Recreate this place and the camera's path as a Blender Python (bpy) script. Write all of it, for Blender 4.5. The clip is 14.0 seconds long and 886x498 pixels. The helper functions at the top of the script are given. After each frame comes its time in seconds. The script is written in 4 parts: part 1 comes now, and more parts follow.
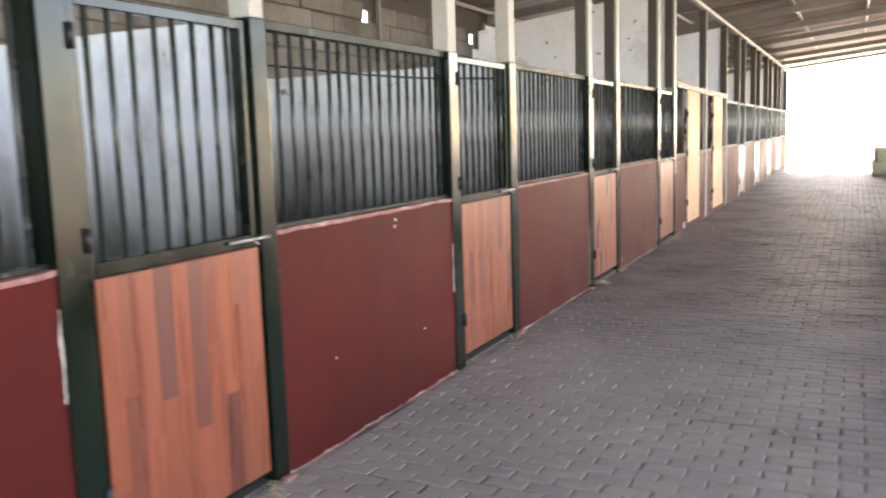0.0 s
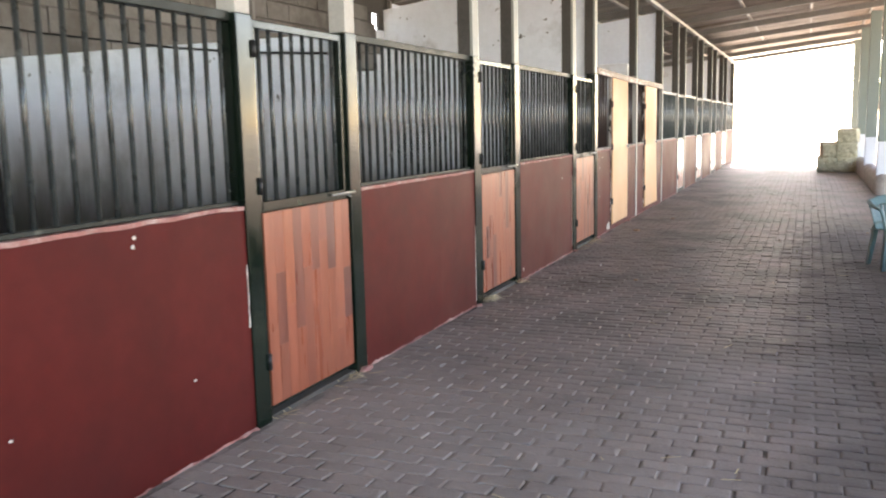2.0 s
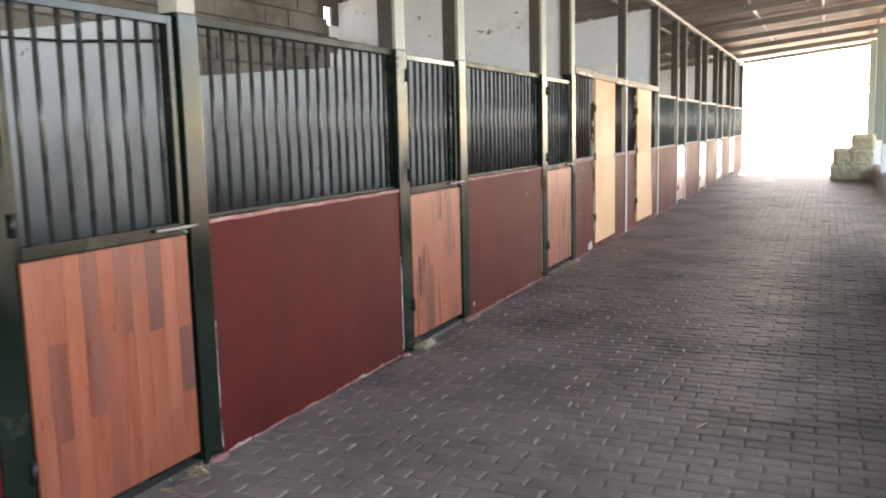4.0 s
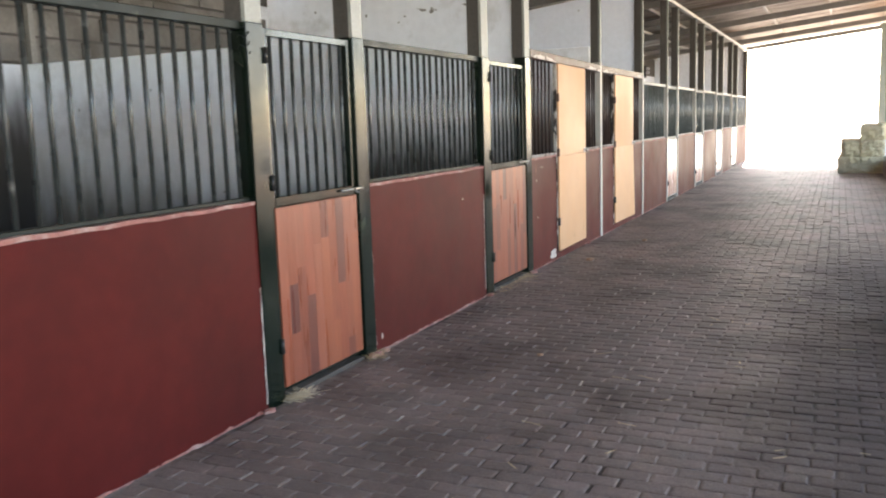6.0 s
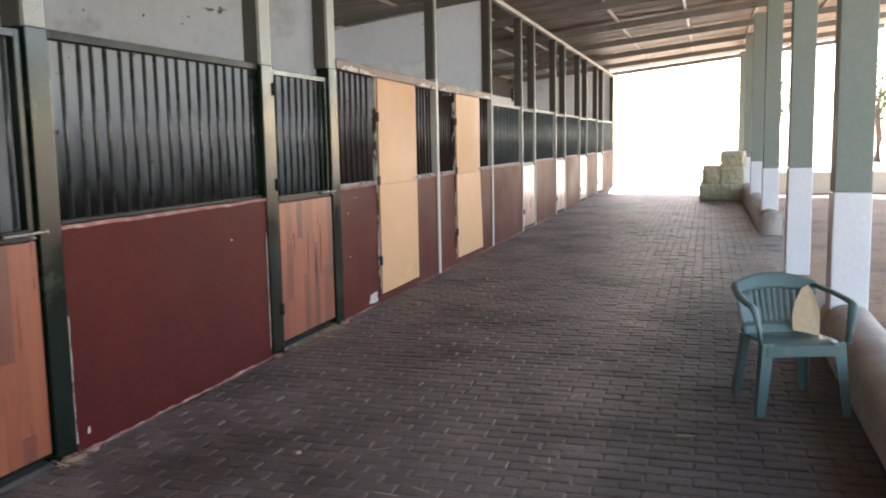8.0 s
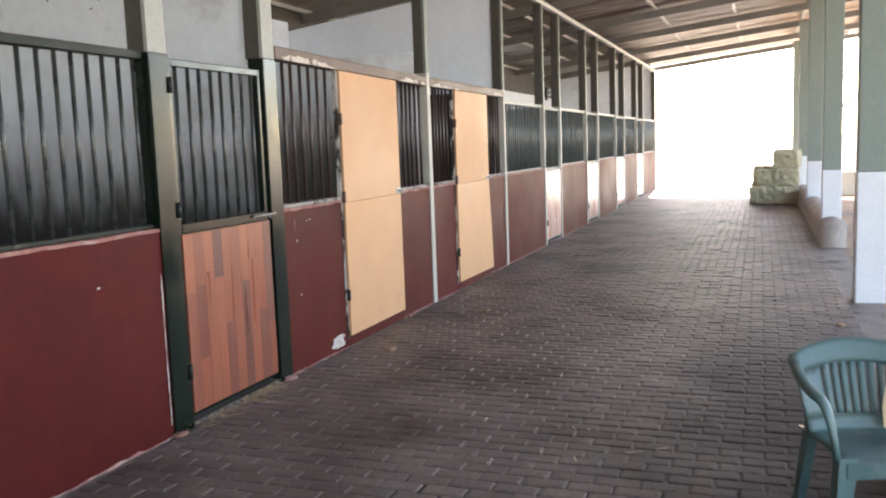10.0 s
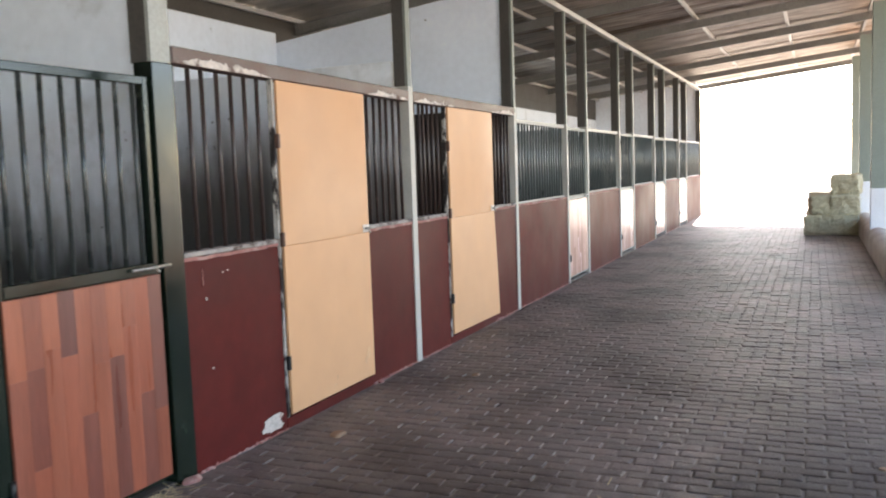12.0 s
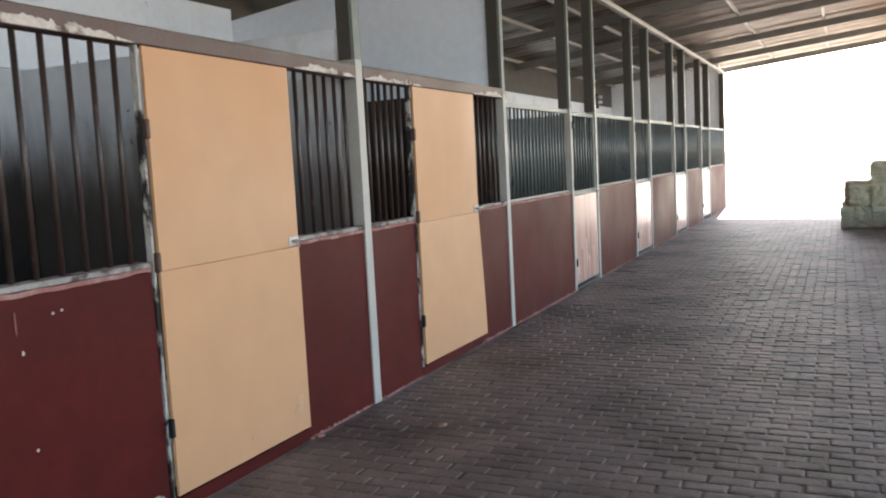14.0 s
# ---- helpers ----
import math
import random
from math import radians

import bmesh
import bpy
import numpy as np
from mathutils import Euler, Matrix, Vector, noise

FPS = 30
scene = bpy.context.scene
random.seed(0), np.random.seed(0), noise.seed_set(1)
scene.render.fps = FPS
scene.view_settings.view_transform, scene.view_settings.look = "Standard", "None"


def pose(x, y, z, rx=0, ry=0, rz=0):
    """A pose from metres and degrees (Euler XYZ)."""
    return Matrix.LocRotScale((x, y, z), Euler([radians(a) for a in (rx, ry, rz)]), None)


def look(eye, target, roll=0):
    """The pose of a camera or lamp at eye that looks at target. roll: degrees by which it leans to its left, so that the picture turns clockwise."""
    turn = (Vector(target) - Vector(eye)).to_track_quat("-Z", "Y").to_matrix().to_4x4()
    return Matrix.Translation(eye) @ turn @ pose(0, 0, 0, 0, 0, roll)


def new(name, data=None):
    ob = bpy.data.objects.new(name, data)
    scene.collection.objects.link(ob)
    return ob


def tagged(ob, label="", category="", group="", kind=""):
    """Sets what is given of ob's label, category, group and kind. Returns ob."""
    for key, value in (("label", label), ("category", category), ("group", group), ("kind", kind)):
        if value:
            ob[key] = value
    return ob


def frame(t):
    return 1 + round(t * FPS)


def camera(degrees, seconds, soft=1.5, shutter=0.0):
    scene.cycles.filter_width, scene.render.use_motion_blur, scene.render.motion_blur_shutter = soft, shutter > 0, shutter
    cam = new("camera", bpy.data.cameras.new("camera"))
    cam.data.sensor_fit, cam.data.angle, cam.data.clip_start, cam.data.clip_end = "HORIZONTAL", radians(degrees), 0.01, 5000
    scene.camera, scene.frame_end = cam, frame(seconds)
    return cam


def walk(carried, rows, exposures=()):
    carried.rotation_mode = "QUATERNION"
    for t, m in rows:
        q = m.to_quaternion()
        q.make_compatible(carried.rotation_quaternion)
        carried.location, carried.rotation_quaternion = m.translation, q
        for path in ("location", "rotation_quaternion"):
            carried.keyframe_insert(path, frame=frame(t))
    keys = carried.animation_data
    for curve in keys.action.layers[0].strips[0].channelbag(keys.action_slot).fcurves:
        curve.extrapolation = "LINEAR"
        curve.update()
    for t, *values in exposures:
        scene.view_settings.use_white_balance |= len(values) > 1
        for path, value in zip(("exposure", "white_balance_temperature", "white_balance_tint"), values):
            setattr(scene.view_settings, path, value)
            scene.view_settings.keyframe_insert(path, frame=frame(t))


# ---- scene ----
cam = camera(54.9, 14.0, soft=2.0, shutter=0.5)
METRES, EYE, TILT, LEAN, TURN = 10.1, 1.455, -0.90, 0.44, 25.8
ROWS = [
    (0.0, 0.0, 0.0, 0.0, -0.16, -6.64, 1.38),
    (0.5, 0.0167, 0.0343, -0.0019, -2.12, -6.63, -0.42),
    (1.0, 0.0377, 0.0657, -0.0006, -3.53, -6.49, 1.0),
    (1.5, 0.0607, 0.0921, 0.0011, -2.53, -6.67, 0.52),
    (2.0, 0.079, 0.1186, -0.0009, -2.76, -7.25, 0.95),
    (2.5, 0.0968, 0.149, -0.0002, -2.17, -7.92, 0.79),
    (3.0, 0.1149, 0.1788, 0.0025, -0.89, -7.59, 0.47),
    (3.5, 0.1293, 0.21, 0.0028, -1.96, -6.89, 0.93),
    (6.0, 0.2205, 0.3582, 0.0052, -1.08, -7.46, 1.41),
    (6.5, 0.2378, 0.3897, 0.0044, -2.78, -7.2, 1.72),
    (7.0, 0.2563, 0.4193, 0.0068, -5.38, -6.12, 2.05),
    (7.5, 0.2791, 0.4477, 0.0083, -6.91, -5.79, 0.75),
    (8.0, 0.2975, 0.4786, 0.0064, -8.62, -6.13, 0.8),
    (10.5, 0.3846, 0.6513, 0.0118, -3.24, -5.61, 1.78),
    (11.0, 0.3973, 0.6865, 0.0114, -0.99, -5.24, 1.42),
    (11.5, 0.4096, 0.7155, 0.0128, -1.7, -4.83, 2.08),
    (12.0, 0.4264, 0.7461, 0.0161, -2.34, -4.4, 1.6),
    (12.5, 0.4376, 0.7768, 0.0148, -2.57, -4.1, 2.12),
    (13.0, 0.4496, 0.8086, 0.0157, -2.84, -4.26, 3.23),
    (13.5, 0.4626, 0.8399, 0.0177, -1.83, -4.5, 2.64),
    (14.0, 0.4694, 0.8754, 0.0169, -0.9, -4.78, 2.55),
]
walk(cam, [(t, pose(0, 0, EYE, TILT, LEAN, TURN) @ pose(METRES * x, METRES * y, METRES * z, 90 + pitch, roll, yaw)) for t, x, y, z, yaw, pitch, roll in ROWS],
     exposures=[(0.0, 3.38, 7250, 18), (1.5, 3.36, 7200, 18), (3.0, 3.2, 7150, 17), (6.5, 3.15, 7000, 16), (7.0, 3.08, 7000, 16), (7.5, 2.84, 6980, 16), (8.0, 2.68, 6950, 16), (10.5, 3.05, 6850, 16), (11.5, 3.03, 6700, 15), (13.0, 2.63, 6700, 15), (14.0, 2.55, 6550, 13)])

# ---- world, sun, exposure ----
SUN_EL, SUN_AZ = 36.0, -4.0      # degrees above the horizon; azimuth from +y towards +x
world = bpy.data.worlds.new("sky_world")
scene.world = world
world.use_nodes = True
wn = world.node_tree
sky = wn.nodes.new("ShaderNodeTexSky")
sky.sky_type = "NISHITA"
sky.sun_disc = False
sky.sun_elevation, sky.sun_rotation = radians(SUN_EL), radians(SUN_AZ)
wn.links.new(sky.outputs[0], wn.nodes["Background"].inputs[0])
wn.nodes["Background"].inputs[1].default_value = 0.15
sun_data = bpy.data.lights.new("sun", "SUN")
sun_data.energy, sun_data.angle, sun_data.color = 4.5, radians(0.5), (1.0, 0.95, 0.86)
sun = new("sun", sun_data)
sun_to = Vector((math.sin(radians(SUN_AZ)) * math.cos(radians(SUN_EL)), math.cos(radians(SUN_AZ)) * math.cos(radians(SUN_EL)), math.sin(radians(SUN_EL))))
sun.matrix_world = look(sun_to * 60, (0, 0, 0))


# ---- materials ----
def material(name, colour, rough=0.6, metal=0.0, var=0.12, scale=6.0, fine=60.0, bump=0.15, dist=0.004, spec=0.5, rand=0.0,
             stain=None, stain_at=(0.55, 0.7), stain_scale=1.5, stretch=(1, 1, 1), coat=0.0, island=0.0, tones=(), ground=False):
    """A painted, stained or grained surface: colour variation at two scales, roughness variation and fine relief."""
    m = bpy.data.materials.new(name)
    m.use_nodes = True
    nt = m.node_tree
    N, L = nt.nodes, nt.links
    b = N["Principled BSDF"]
    co = N.new("ShaderNodeTexCoord")
    mp = N.new("ShaderNodeMapping")
    mp.inputs["Scale"].default_value = stretch
    L.new(co.outputs["Object"], mp.inputs[0])
    oi = N.new("ShaderNodeObjectInfo")
    off = N.new("ShaderNodeVectorMath")
    off.operation = "MULTIPLY_ADD"
    cmb = N.new("ShaderNodeCombineXYZ")
    for i in range(3):
        L.new(oi.outputs["Random"], cmb.inputs[i])
    L.new(cmb.outputs[0], off.inputs[0])
    off.inputs[1].default_value = (37.0, 19.0, 53.0)
    L.new(mp.outputs[0], off.inputs[2])
    if ground:
        # one unbroken pattern over all the pieces of a floor
        pos = N.new("ShaderNodeNewGeometry")
        L.new(pos.outputs["Position"], mp.inputs[0])
        off.inputs[1].default_value = (0.0, 0.0, 0.0)
    big = N.new("ShaderNodeTexNoise")
    big.inputs["Scale"].default_value, big.inputs["Detail"].default_value = scale, 5
    sml = N.new("ShaderNodeTexNoise")
    sml.inputs["Scale"].default_value, sml.inputs["Detail"].default_value = fine, 6
    L.new(off.outputs[0], big.inputs[0])
    L.new(off.outputs[0], sml.inputs[0])
    add = N.new("ShaderNodeMath")
    add.operation = "ADD"
    L.new(big.outputs[0], add.inputs[0])
    L.new(sml.outputs[0], add.inputs[1])
    last = add.outputs[0]
    for source, k in ((oi.outputs["Random"], rand), (None, island)):
        if k:
            if source is None:
                g = N.new("ShaderNodeNewGeometry")
                source = g.outputs["Random Per Island"]
            ma = N.new("ShaderNodeMath")
            ma.operation = "MULTIPLY_ADD"
            L.new(source, ma.inputs[0])
            ma.inputs[1].default_value = k
            L.new(last, ma.inputs[2])
            last = ma.outputs[0]
    mr = N.new("ShaderNodeMapRange")
    mr.inputs[1].default_value, mr.inputs[2].default_value = 0.65, 1.35 + rand + island
    mr.inputs[3].default_value, mr.inputs[4].default_value = 1 - var, 1 + var
    L.new(last, mr.inputs[0])
    mul = N.new("ShaderNodeVectorMath")
    mul.operation = "SCALE"
    mul.inputs[0].default_value = colour
    L.new(mr.outputs[0], mul.inputs["Scale"])
    col = mul.outputs[0]
    if stain:
        sn = N.new("ShaderNodeTexNoise")
        sn.inputs["Scale"].default_value, sn.inputs["Detail"].default_value, sn.inputs["Roughness"].default_value = stain_scale, 8, 0.65
        L.new(off.outputs[0], sn.inputs[0])
        sr = N.new("ShaderNodeMapRange")
        sr.inputs[1].default_value, sr.inputs[2].default_value = stain_at
        L.new(sn.outputs[0], sr.inputs[0])
        mx = N.new("ShaderNodeMix")
        mx.data_type = "RGBA"
        L.new(sr.outputs[0], mx.inputs[0])
        L.new(col, mx.inputs[6])
        mx.inputs[7].default_value = (*stain, 1)
        col = mx.outputs[2]
    if tones:
        cr = N.new("ShaderNodeValToRGB")
        cr.color_ramp.interpolation = "CONSTANT"
        els = cr.color_ramp.elements
        while len(els) < len(tones):
            els.new(0.5)
        for k, c in enumerate(tones):
            els[k].position = k / len(tones)
            els[k].color = (*c, 1)
        L.new(oi.outputs["Random"], cr.inputs[0])
        tm = N.new("ShaderNodeVectorMath")
        tm.operation = "MULTIPLY"
        L.new(cr.outputs[0], tm.inputs[0])
        L.new(col, tm.inputs[1])
        col = tm.outputs[0]
    L.new(col, b.inputs["Base Color"])
    rr = N.new("ShaderNodeMapRange")
    rr.inputs[1].default_value, rr.inputs[2].default_value = 0.3, 0.7
    rr.inputs[3].default_value, rr.inputs[4].default_value = max(0.03, rough - 0.1), min(1, rough + 0.1)
    L.new(big.outputs[0], rr.inputs[0])
    L.new(rr.outputs[0], b.inputs["Roughness"])
    b.inputs["Metallic"].default_value = metal
    b.inputs["Specular IOR Level"].default_value = spec
    b.inputs["Coat Weight"].default_value = coat
    if bump:
        bp = N.new("ShaderNodeBump")
        bp.inputs["Strength"].default_value, bp.inputs["Distance"].default_value = bump, dist
        L.new(add.outputs[0], bp.inputs["Height"])
        L.new(bp.outputs[0], b.inputs["Normal"])
    return m


RED = material("oxblood_paint", (0.083, 0.0096, 0.0081), 0.55, spec=0.11, var=0.14, scale=1.3, fine=10, bump=0.12, stain=(0.058, 0.0084, 0.0072), stain_at=(0.45, 0.75))
CAP = material("chipped_mortar", (0.30, 0.13, 0.11), 0.85, var=0.3, scale=9, fine=60, bump=0.5, stain=(0.44, 0.33, 0.29), stain_at=(0.49, 0.66), stain_scale=7)
GREEN = material("dark_green_gloss_paint", (0.005, 0.010, 0.006), 0.17, spec=0.38, var=0.25, scale=4, fine=70, bump=0.05, stain=(0.060, 0.075, 0.050), stain_at=(0.60, 0.85), stain_scale=3.5)
RAILGREEN = material("dull_dark_green_rail_paint", (0.014, 0.018, 0.015), 0.42, spec=0.22, var=0.3, scale=5, fine=70, bump=0.12, stain=(0.12, 0.12, 0.10), stain_at=(0.60, 0.72), stain_scale=7)
SAGE = material("sage_grey_paint", (0.17, 0.185, 0.165), 0.5, var=0.12, scale=4, fine=60, bump=0.12, stain=(0.14, 0.14, 0.12), stain_at=(0.6, 0.8), stain_scale=4)
POSTGREY = material("worn_olive_grey_paint", (0.31, 0.315, 0.285), 0.45, var=0.16, scale=4, fine=60, bump=0.12, stain=(0.40, 0.39, 0.35), stain_at=(0.58, 0.75), stain_scale=3)
PALE = material("pale_grey_paint", (0.41, 0.39, 0.35), 0.55, var=0.1, scale=5, fine=60, bump=0.12, stain=(0.3, 0.28, 0.25), stain_at=(0.6, 0.75), stain_scale=6)
BARM = material("black_green_bar_paint", (0.034, 0.038, 0.036), 0.30, spec=0.44, var=0.2, scale=8, fine=80, bump=0.1, stain=(0.16, 0.16, 0.15), stain_at=(0.62, 0.72), stain_scale=9)
BROWN = material("brown_paint", (0.10, 0.055, 0.042), 0.5, var=0.2, scale=6, fine=60, bump=0.15, stain=(0.45, 0.38, 0.33), stain_at=(0.66, 0.71), stain_scale=3.5)
BROWNBAR = material("dark_brown_bar_paint", (0.036, 0.021, 0.017), 0.42, var=0.3, scale=9, fine=70, bump=0.15, stain=(0.16, 0.11, 0.09), stain_at=(0.64, 0.72), stain_scale=10)
FLAKED = material("flaked_dark_stile_paint", (0.44, 0.40, 0.36), 0.8, var=0.3, scale=14, fine=80, bump=0.6, stain=(0.022, 0.015, 0.013), stain_at=(0.46, 0.53), stain_scale=9, stretch=(1, 1, 0.45))
PRIMER = material("flaked_primer", (0.55, 0.49, 0.44), 0.8, var=0.25, scale=12, fine=70, bump=0.5, stain=(0.10, 0.060, 0.046), stain_at=(0.52, 0.60), stain_scale=7)
WOOD = material("laminate_plank", (1.0, 1.0, 1.0), 0.34, var=0.20, scale=3, fine=26, bump=0.05, stretch=(5, 5, 0.35), stain=(0.72, 0.66, 0.68), stain_at=(0.52, 0.75), stain_scale=2.0,
                tones=((0.274, 0.072, 0.037), (0.239, 0.064, 0.034), (0.291, 0.080, 0.038), (0.257, 0.070, 0.036), (0.222, 0.061, 0.034), (0.270, 0.077, 0.041)))
DARKWOOD = material("dark_laminate_plank", (1.0, 1.0, 1.0), 0.34, var=0.20, scale=3, fine=26, bump=0.05, stretch=(5, 5, 0.35), stain=(0.75, 0.70, 0.72), stain_at=(0.52, 0.75), stain_scale=2.0,
                    tones=((0.148, 0.044, 0.030), (0.170, 0.048, 0.031), (0.126, 0.038, 0.028), (0.183, 0.052, 0.033)))
# far doors' planks: the exit's glare is painted in as paler tones
PALEWOOD = material("glare_paled_laminate_plank", (1.0, 1.0, 1.0), 0.22, var=0.12, scale=3, fine=26, bump=0.04, stretch=(5, 5, 0.35),
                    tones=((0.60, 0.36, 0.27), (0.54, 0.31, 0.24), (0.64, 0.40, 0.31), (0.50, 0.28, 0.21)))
PEACH = material("peach_sheet_paint", (0.555, 0.300, 0.148), 0.55, var=0.06, scale=1.2, fine=5, bump=0.03, stain=(0.42, 0.27, 0.15), stain_at=(0.74, 0.85), stain_scale=4)
PLASTER = material("whitewashed_plaster", (0.83, 0.87, 0.93), 0.85, var=0.10, scale=1.2, fine=14, bump=0.4, dist=0.01, stain=(0.40, 0.40, 0.395), stain_at=(0.60, 0.74), stain_scale=2.6)
BLOCKM = material("dusty_block", (0.20, 0.185, 0.17), 0.9, var=0.3, scale=4, fine=40, bump=0.5, stain=(0.10, 0.088, 0.076), stain_at=(0.45, 0.65), stain_scale=1.4, island=0.6)
BRICKM = material("limed_block", (0.50, 0.47, 0.43), 0.9, var=0.30, scale=3, fine=30, bump=0.5, stain=(0.22, 0.19, 0.165), stain_at=(0.46, 0.62), stain_scale=2.2, island=0.5)
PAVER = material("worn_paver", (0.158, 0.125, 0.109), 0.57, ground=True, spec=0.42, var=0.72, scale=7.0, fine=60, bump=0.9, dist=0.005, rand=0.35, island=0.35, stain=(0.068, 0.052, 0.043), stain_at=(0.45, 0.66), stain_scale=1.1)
JOINT = material("sand_joint", (0.235, 0.20, 0.175), 0.95, ground=True, var=0.35, scale=5, fine=60, bump=0.4, stain=(0.045, 0.036, 0.030), stain_at=(0.48, 0.60), stain_scale=0.9)


def paver_tone(m, colour, axis, z0, z1, most, scale, wander, until=None):
    """A paler or darker tone on the pavers: it thins out along an axis from z0 to z1, in ragged patches."""
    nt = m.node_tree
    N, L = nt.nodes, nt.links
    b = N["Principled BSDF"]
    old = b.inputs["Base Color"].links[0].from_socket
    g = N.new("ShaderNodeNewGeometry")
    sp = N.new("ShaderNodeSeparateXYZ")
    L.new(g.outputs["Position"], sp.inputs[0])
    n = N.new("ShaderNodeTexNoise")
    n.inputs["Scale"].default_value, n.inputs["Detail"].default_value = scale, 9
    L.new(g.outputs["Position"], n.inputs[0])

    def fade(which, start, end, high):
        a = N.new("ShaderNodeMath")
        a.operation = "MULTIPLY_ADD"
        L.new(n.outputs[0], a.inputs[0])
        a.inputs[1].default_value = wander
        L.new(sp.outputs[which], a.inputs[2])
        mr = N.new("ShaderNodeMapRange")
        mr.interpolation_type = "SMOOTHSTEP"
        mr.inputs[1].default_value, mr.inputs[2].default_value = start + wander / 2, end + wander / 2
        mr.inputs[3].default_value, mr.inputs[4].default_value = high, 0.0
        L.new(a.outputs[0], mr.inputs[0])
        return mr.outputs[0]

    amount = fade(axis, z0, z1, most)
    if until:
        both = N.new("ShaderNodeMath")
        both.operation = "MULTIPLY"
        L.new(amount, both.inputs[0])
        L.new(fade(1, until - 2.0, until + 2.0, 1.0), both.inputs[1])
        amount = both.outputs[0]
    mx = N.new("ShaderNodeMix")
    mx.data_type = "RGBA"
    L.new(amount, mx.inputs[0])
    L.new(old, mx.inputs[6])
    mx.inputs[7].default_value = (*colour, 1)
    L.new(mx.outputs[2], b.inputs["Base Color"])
    # the toned part is duller than the worn paver
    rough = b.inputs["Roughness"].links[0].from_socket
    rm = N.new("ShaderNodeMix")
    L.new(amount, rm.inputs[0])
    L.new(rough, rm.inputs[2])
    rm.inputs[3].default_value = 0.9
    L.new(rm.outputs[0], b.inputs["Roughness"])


paver_tone(PAVER, (0.345, 0.30, 0.27), 1, 3.5, 8.5, 0.62, 0.9, 7.0)                        # pavers paler towards the aisle's start
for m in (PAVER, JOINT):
    paver_tone(m, (0.030, 0.024, 0.020), 0, 0.95, -0.3, 0.85, 1.6, 1.2, until=13.2)       # dark dull dirt beside the low wall, with the wall's shade painted in
DIRT = material("arena_dirt", (0.32, 0.205, 0.13), 0.95, var=0.3, scale=0.8, fine=12, bump=0.8, dist=0.03, stain=(0.16, 0.115, 0.08), stain_at=(0.5, 0.7), stain_scale=0.7)
ROOFM = material("galvanised_roof_sheet", (0.50, 0.465, 0.42), 0.36, metal=0.6, var=0.45, scale=2.0, fine=16, bump=0.1, stain=(0.20, 0.145, 0.105), stain_at=(0.48, 0.68), stain_scale=2.2, stretch=(0.10, 1, 1))
STEEL = material("dull_steel_section", (0.22, 0.21, 0.195), 0.5, metal=0.2, var=0.25, scale=4, fine=50, bump=0.1)
GALV = material("galvanised_tube", (0.50, 0.49, 0.46), 0.45, metal=0.2, var=0.15, scale=5, fine=60, bump=0.05)
WHITE = material("white_column_paint", (0.74, 0.76, 0.80), 0.6, var=0.07, scale=2.5, fine=40, bump=0.2, stain=(0.5, 0.46, 0.42), stain_at=(0.64, 0.85), stain_scale=2.5)
GREYGREEN = material("grey_green_column_paint", (0.22, 0.26, 0.23), 0.65, var=0.1, scale=2.5, fine=40, bump=0.2)
KERB = material("weathered_cement", (0.38, 0.34, 0.31), 0.85, var=0.2, scale=2, fine=30, bump=0.4, dist=0.008, stain=(0.22, 0.19, 0.17), stain_at=(0.5, 0.75))
CREAM = material("cream_plaster", (0.62, 0.55, 0.44), 0.85, var=0.1, scale=1.0, fine=20, bump=0.3)
TEAL = material("faded_teal_plastic", (0.075, 0.135, 0.132), 0.42, var=0.15, scale=5, fine=60, bump=0.06, stain=(0.22, 0.26, 0.24), stain_at=(0.55, 0.8), stain_scale=4)
CARD = material("tan_cardboard", (0.62, 0.48, 0.32), 0.85, var=0.12, scale=6, fine=50, bump=0.3, stain=(0.42, 0.32, 0.22), stain_at=(0.6, 0.7), stain_scale=7)
HAY = material("dry_hay", (0.58, 0.53, 0.36), 0.9, var=0.35, scale=6, fine=70, bump=0.8, dist=0.02, stretch=(1, 6, 6), island=0.4)
BEDDING = material("pale_straw_bedding", (0.60, 0.52, 0.38), 0.9, var=0.3, scale=3, fine=40, bump=0.6, dist=0.02)
PALESTRAW = material("fresh_straw", (0.82, 0.75, 0.56), 0.85, var=0.3, scale=8, fine=60, bump=0.2, island=0.6)
STRAW = material("loose_straw", (0.58, 0.47, 0.28), 0.85, var=0.3, scale=8, fine=60, bump=0.2, island=0.6)
BLACK = material("blackened_iron", (0.02, 0.02, 0.02), 0.45, metal=0.4, var=0.2, bump=0.1)
RUST = material("rusty_hinge_paint", (0.085, 0.040, 0.026), 0.6, var=0.3, scale=20, fine=80, bump=0.3)
BRIGHT = material("worn_bolt_steel", (0.30, 0.285, 0.265), 0.40, metal=0.6, var=0.2, bump=0.1)
CHIP = material("bare_lime_patch", (0.60, 0.53, 0.47), 0.9, var=0.12, scale=8, fine=60, bump=0.4)
BARK = material("bark", (0.14, 0.10, 0.075), 0.9, var=0.3, bump=0.8, dist=0.02)
LEAF = material("foliage", (0.075, 0.12, 0.035), 0.55, var=0.35, scale=1, fine=8, bump=0, island=0.8)
GROUND = material("pale_dusty_ground", (0.50, 0.44, 0.35), 0.95, var=0.12, scale=0.3, fine=6, bump=0.5, dist=0.03)


